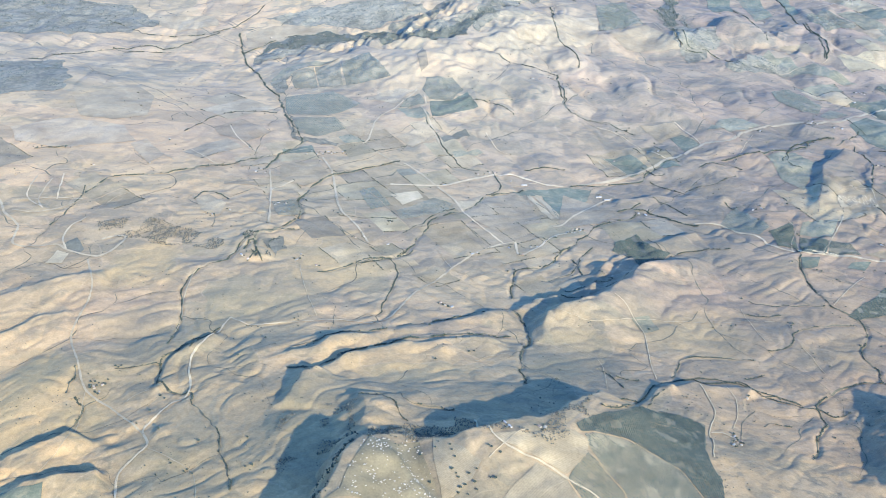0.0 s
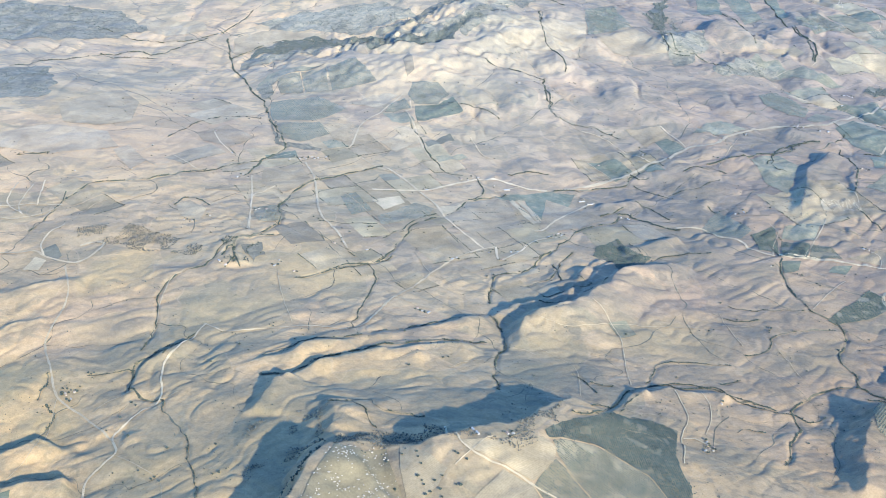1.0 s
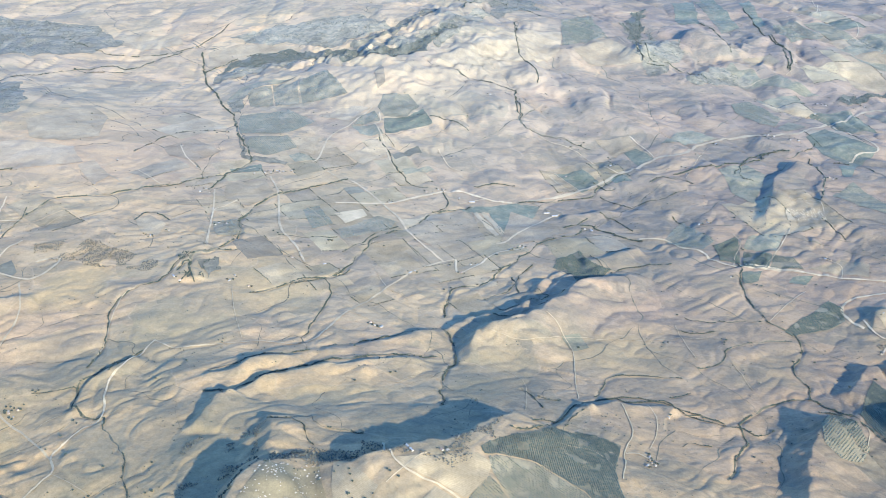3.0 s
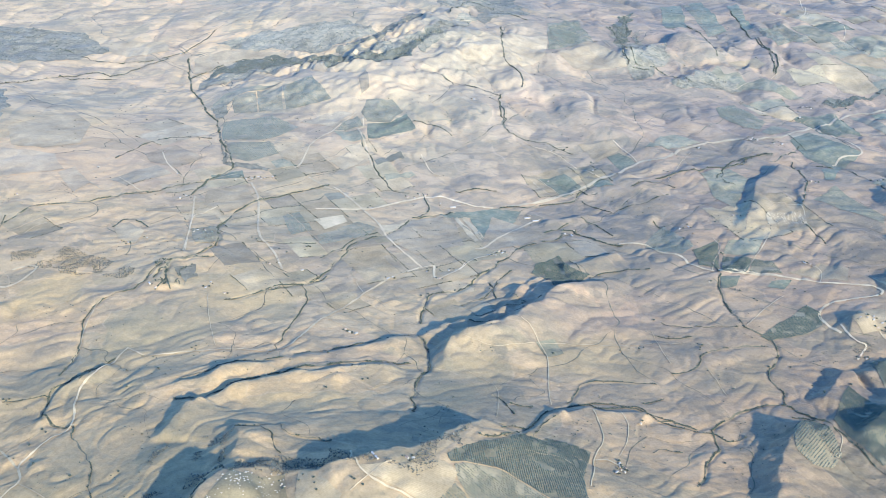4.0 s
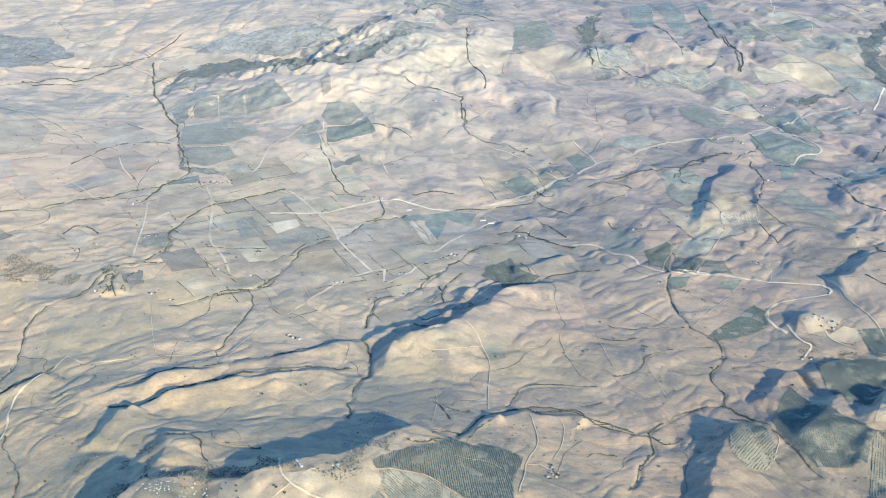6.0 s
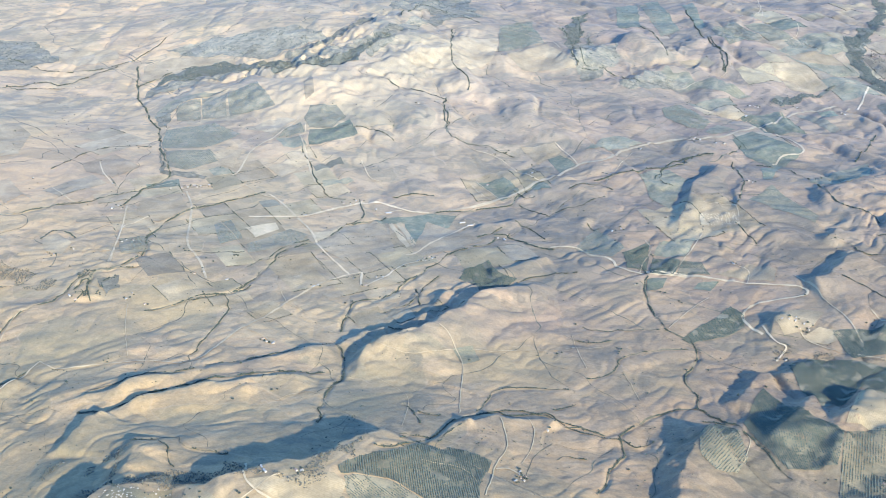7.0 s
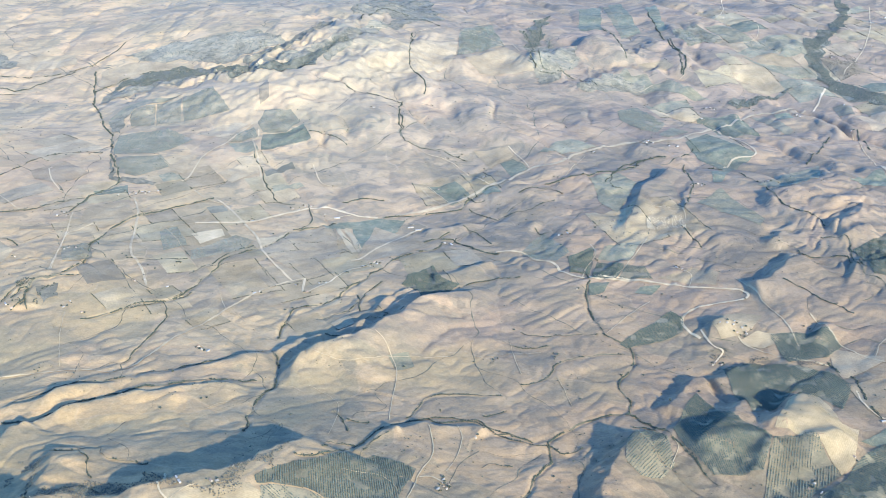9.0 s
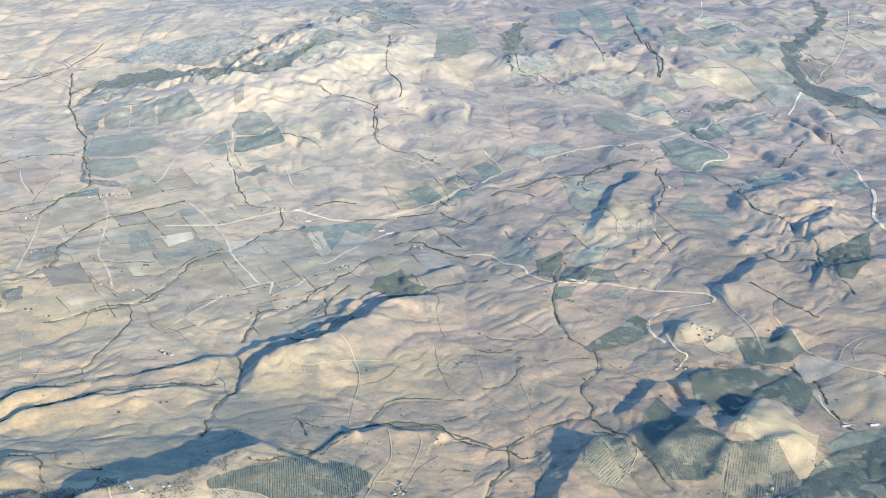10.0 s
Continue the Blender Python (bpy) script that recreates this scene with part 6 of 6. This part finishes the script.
belt([(227, 1050), (240, 1045), (253, 1045)], 1.5, 0.57)
belt([(194, 962), (211, 991), (242, 986)], 1.8, 0.71)
belt([(187, 912), (209, 919), (237, 964)], 1.8, 1.00)
belt([(395, 1025), (414, 1023), (438, 1010)], 1.8, 0.86)
belt([(385, 1066), (413, 1080)], 1.5, 0.57)
belt([(-48, 959), (-25, 914), (-16, 898)], 1.5, 0.57)
belt([(-265, 1356), (-259, 1407), (-254, 1425), (-225, 1436), (-193, 1438)], 2.1, 1.29)
belt([(-259, 1412), (-245, 1363), (-235, 1335)], 1.8, 1.14)
belt([(-153, 1305), (-124, 1328), (-87, 1362), (-57, 1372), (-21, 1401)], 1.8, 1.14)
belt([(-425, 1655), (-385, 1670), (-350, 1681), (-305, 1729), (-272, 1746)], 1.5, 0.71)
belt([(-41, 1462), (-27, 1487), (-5, 1518), (17, 1552), (41, 1579)], 1.5, 0.71)
belt([(388, 1797), (406, 1767), (422, 1761)], 1.2, 0.86)
belt([(315, 1608), (342, 1620), (357, 1638)], 1.5, 0.71)
belt([(222, 1355), (222, 1391), (218, 1411)], 1.5, 1.00)
belt([(501, 1629), (508, 1610), (528, 1614)], 1.5, 0.71)
belt([(450, 1692), (500, 1697), (543, 1734)], 1.2, 0.57)
belt([(395, 1748), (413, 1717), (449, 1675)], 1.2, 0.57)
belt([(381, 1651), (398, 1631), (423, 1576)], 1.2, 0.57)
belt([(854, 1488), (875, 1473), (891, 1443), (938, 1428), (942, 1369), (956, 1348), (956, 1321)], 1.5, 0.9)
belt([(827, 1368), (848, 1339), (865, 1304), (893, 1271)], 1.5, 0.8)
belt([(1114, 2010), (1061, 1922), (1020, 1856)], 1.5, 0.6)
belt([(834, 1843), (879, 1811), (895, 1741)], 1.3, 0.6)
belt([(-451, 1836), (-398, 1943), (-302, 1964)], 1.2, 0.5)
belt([(-685, 1711), (-632, 1726)], 2.0, 1.2)
belt([(-557, 1575), (-555, 1525), (-569, 1440)], 1.0, 0.4)
belt([(-265, 1124), (-282, 1105), (-285, 1086)], 1.4, 1.2)
belt([(415, 1255), (442, 1236), (479, 1236)], 1.2, 0.8)
belt([(208, 919), (227, 923), (252, 976), (276, 1012)], 1.4, 0.9)
belt([(-735, 2380), (-694, 2367), (-608, 2391)], 1.5, 0.6)
belt([(63, 2051), (120, 2041), (164, 2003)], 1.0, 0.4)
belt([(110, 1764), (122, 1692), (96, 1652)], 1.2, 0.5)
belt([(651, 1813), (647, 1767), (662, 1747)], 1.2, 0.6)
belt([(430, 1008), (458, 1000), (473, 993), (492, 1001)], 1.5, 0.9)
belt([(379, 959), (391, 964), (409, 963)], 1.0, 0.5)
# no stream: the quarry rim's dark shading, laid as a belt of bushes
belt([(-375, 1543), (-372, 1567), (-355, 1573), (-336, 1565), (-321, 1543)], 1.6, 1.2)

# ---- farms, lone trees and stone heaps ----
for spot in [(-386, 1022), (-384, 1029), (-378, 1020), (-378, 1031)]:
    put_house(*spot)
for spot in [(-214, 1779), (-205, 1776), (-200, 1785), (-192, 1778), (-186, 1788), (-178, 1780), (-170, 1787), (-160, 1792), (-154, 1786), (-220, 1766)]:
    put_house(*spot)
for spot in [(124, 1445), (141, 1423), (157, 1450), (168, 1455), (185, 1476), (201, 1488), (220, 1508), (227, 1519), (234, 1511), (240, 1518), (234, 1528), (72, 1417), (67, 1411)]:
    put_house(*spot)
for spot in [(292, 1673), (305, 1661), (165, 1709)]:
    put_house(*spot, barn=True)
for spot in [(87, 1743), (95, 1740), (107, 1749), (118, 1758), (142, 1724), (26, 1680), (18, 1682)]:
    put_house(*spot)
for spot in [(348, 1597), (357, 1591), (364, 1611)]:
    put_house(*spot)
for spot in [(25, 1235), (31, 1230), (19, 1242)]:
    put_house(*spot)
for spot in [(-185, 1354), (-186, 1342), (-159, 1331)]:
    put_house(*spot)
for spot in [(-97, 1437), (-63, 1420), (-109, 1429), (-61, 1494)]:
    put_house(*spot)
for spot in [(-267, 1338), (-254, 1333), (-310, 1505), (-336, 1484), (-349, 1490)]:
    put_house(*spot)
for spot in [(-294, 1665), (-290, 1680), (-279, 1660), (-243, 1535), (-239, 1541), (-228, 1538)]:
    put_house(*spot)
for spot in [(357, 1951), (421, 1845), (340, 1832), (555, 1802), (639, 1943), (743, 1972), (759, 1971), (753, 1982)]:
    put_house(*spot)
for spot in [(925, 2199), (930, 2193), (891, 2143)]:
    put_house(*spot)
for spot in [(627, 1621), (531, 1585), (547, 1591), (574, 1495), (538, 1388)]:
    put_house(*spot)
for spot in [(80, 857), (117, 853), (121, 850), (86, 851)]:
    put_house(*spot)
for spot in [(336, 912), (339, 908), (332, 906)]:
    put_house(*spot)
for spot in [(-376, 1877), (-470, 1786), (-326, 1770), (-571, 1659), (-477, 1682), (-490, 2537), (-386, 2473), (-331, 2470)]:
    put_house(*spot)
for spot in [(565, 2433), (580, 2381), (503, 2572), (212, 2147)]:
    put_house(*spot)
for spot in [(728, 1249), (737, 1260), (725, 1259), (740, 1251), (744, 1244), (735, 1272), (752, 1255), (721, 1263)]:
    put_house(*spot)
for spot in [(915, 2203), (924, 2205), (789, 1956), (799, 1950), (1005, 2190), (1016, 2191), (1096, 2126), (1092, 2132), (1171, 2047)]:
    put_house(*spot)
for spot in [(782, 1734), (790, 1738), (797, 1734), (695, 1445), (698, 1446)]:
    put_house(*spot)
for spot in [(373, 1012), (338, 924), (341, 921), (334, 918), (696, 1187), (686, 1192)]:
    put_house(*spot)
for spot in [(844, 1037), (874, 1032)]:
    put_house(*spot, barn=True)
for spot in [(1223, 2290), (1201, 2174), (1250, 2351), (1244, 2412), (1277, 2357), (1332, 2482), (1361, 2528), (1394, 2547), (1455, 2637), (1463, 2576), (1544, 2833), (1409, 2399), (1343, 2402), (1272, 2466)]:
    put_house(*spot)
for spot in [(719, 927), (728, 936), (730, 918), (784, 969), (917, 1750), (708, 1265)]:
    put_house(*spot)
for spot in [(483, 1218), (484, 1207), (404, 1205), (504, 1109), (592, 1169), (564, 1168), (605, 1122), (615, 1199), (383, 1028), (453, 944)]:
    put_tree(*spot)
for spot in [(846, 1492), (877, 1295), (656, 1372), (668, 1362), (818, 1250), (824, 1244), (831, 1256), (210, 1349), (764, 1337)]:
    put_tree(*spot)
for spot in [(758, 1082), (850, 1085), (864, 1093), (693, 1190), (649, 1115), (620, 1059), (609, 1095)]:
    put_tree(*spot)
for spot in [(-391, 1036), (-386, 1036), (-381, 1034), (-375, 1033), (-372, 1040), (-390, 1028), (-376, 1012)]:
    put_tree(*spot)
for spot in [(-299, 995), (-293, 988), (-305, 969), (-321, 950), (-314, 946), (-285, 927), (-235, 896), (-183, 893), (-238, 854), (-241, 852), (-231, 845), (-258, 867), (-169, 840), (-176, 840)]:
    put_tree(*spot)
for spot in [(-163, 1163), (-168, 1165), (-177, 1514), (-151, 1518), (-143, 1512), (-61, 1501), (-65, 1489), (-104, 1484), (-91, 1474), (-102, 1449)]:
    put_tree(*spot)
for spot in [(28, 820), (31, 811), (63, 821), (66, 818), (74, 813), (51, 794), (49, 779), (44, 790), (28, 796), (32, 791), (34, 786), (40, 777), (34, 769), (43, 767), (36, 774), (68, 782), (64, 783), (51, 771)]:
    put_tree(*spot)
for spot in [(12, 828), (26, 828), (15, 836), (-8, 834), (-2, 820), (-27, 832), (-24, 832), (7, 785)]:
    put_tree(*spot)
for spot in [(488, 1213), (483, 1202), (410, 1207), (449, 1237), (437, 1282), (379, 1201), (290, 1180)]:
    put_tree(*spot)
for spot in [(-687, 1715), (-680, 1716), (-674, 1719), (-665, 1718), (-659, 1721), (-649, 1720), (-642, 1723), (-634, 1721), (-625, 1720)]:
    put_tree(*spot)
for spot in [(-365, 1061), (-362, 1063), (-369, 1063), (12, 1062), (53, 1091), (59, 1093), (-223, 1067), (-197, 1111)]:
    put_tree(*spot)
for spot in [(104, 1903), (130, 1889), (140, 1875), (148, 1836), (66, 1630), (428, 1903), (429, 1880), (424, 1827), (4, 1159), (127, 1370)]:
    put_tree(*spot)
for spot in [(590, 1342), (593, 1337), (568, 1366), (574, 1363), (882, 2160), (898, 2173), (531, 1547), (531, 1524), (593, 1602), (550, 1585)]:
    put_tree(*spot)
for spot in [(-587, 2029), (-596, 1963), (-561, 1950), (-457, 2074), (-419, 2058), (-729, 2151), (-714, 2140), (-735, 1991), (-515, 2131), (-366, 1945), (-323, 1950), (-303, 1963)]:
    put_tree(*spot)
for spot in [(382, 1958), (388, 1964), (551, 1827), (557, 1822), (603, 1820), (627, 1817), (703, 1865), (710, 1863), (723, 1880), (741, 1905), (333, 2186), (378, 2166)]:
    put_tree(*spot)
for spot in [(-477, 2306), (-403, 2279), (23, 1499), (57, 1515), (70, 1528), (-35, 1393), (117, 1365), (166, 1385)]:
    put_tree(*spot)
stones([(-79, 735), (-75, 749), (-51, 831), (-5, 845), (10, 787), (14, 745)], 210)
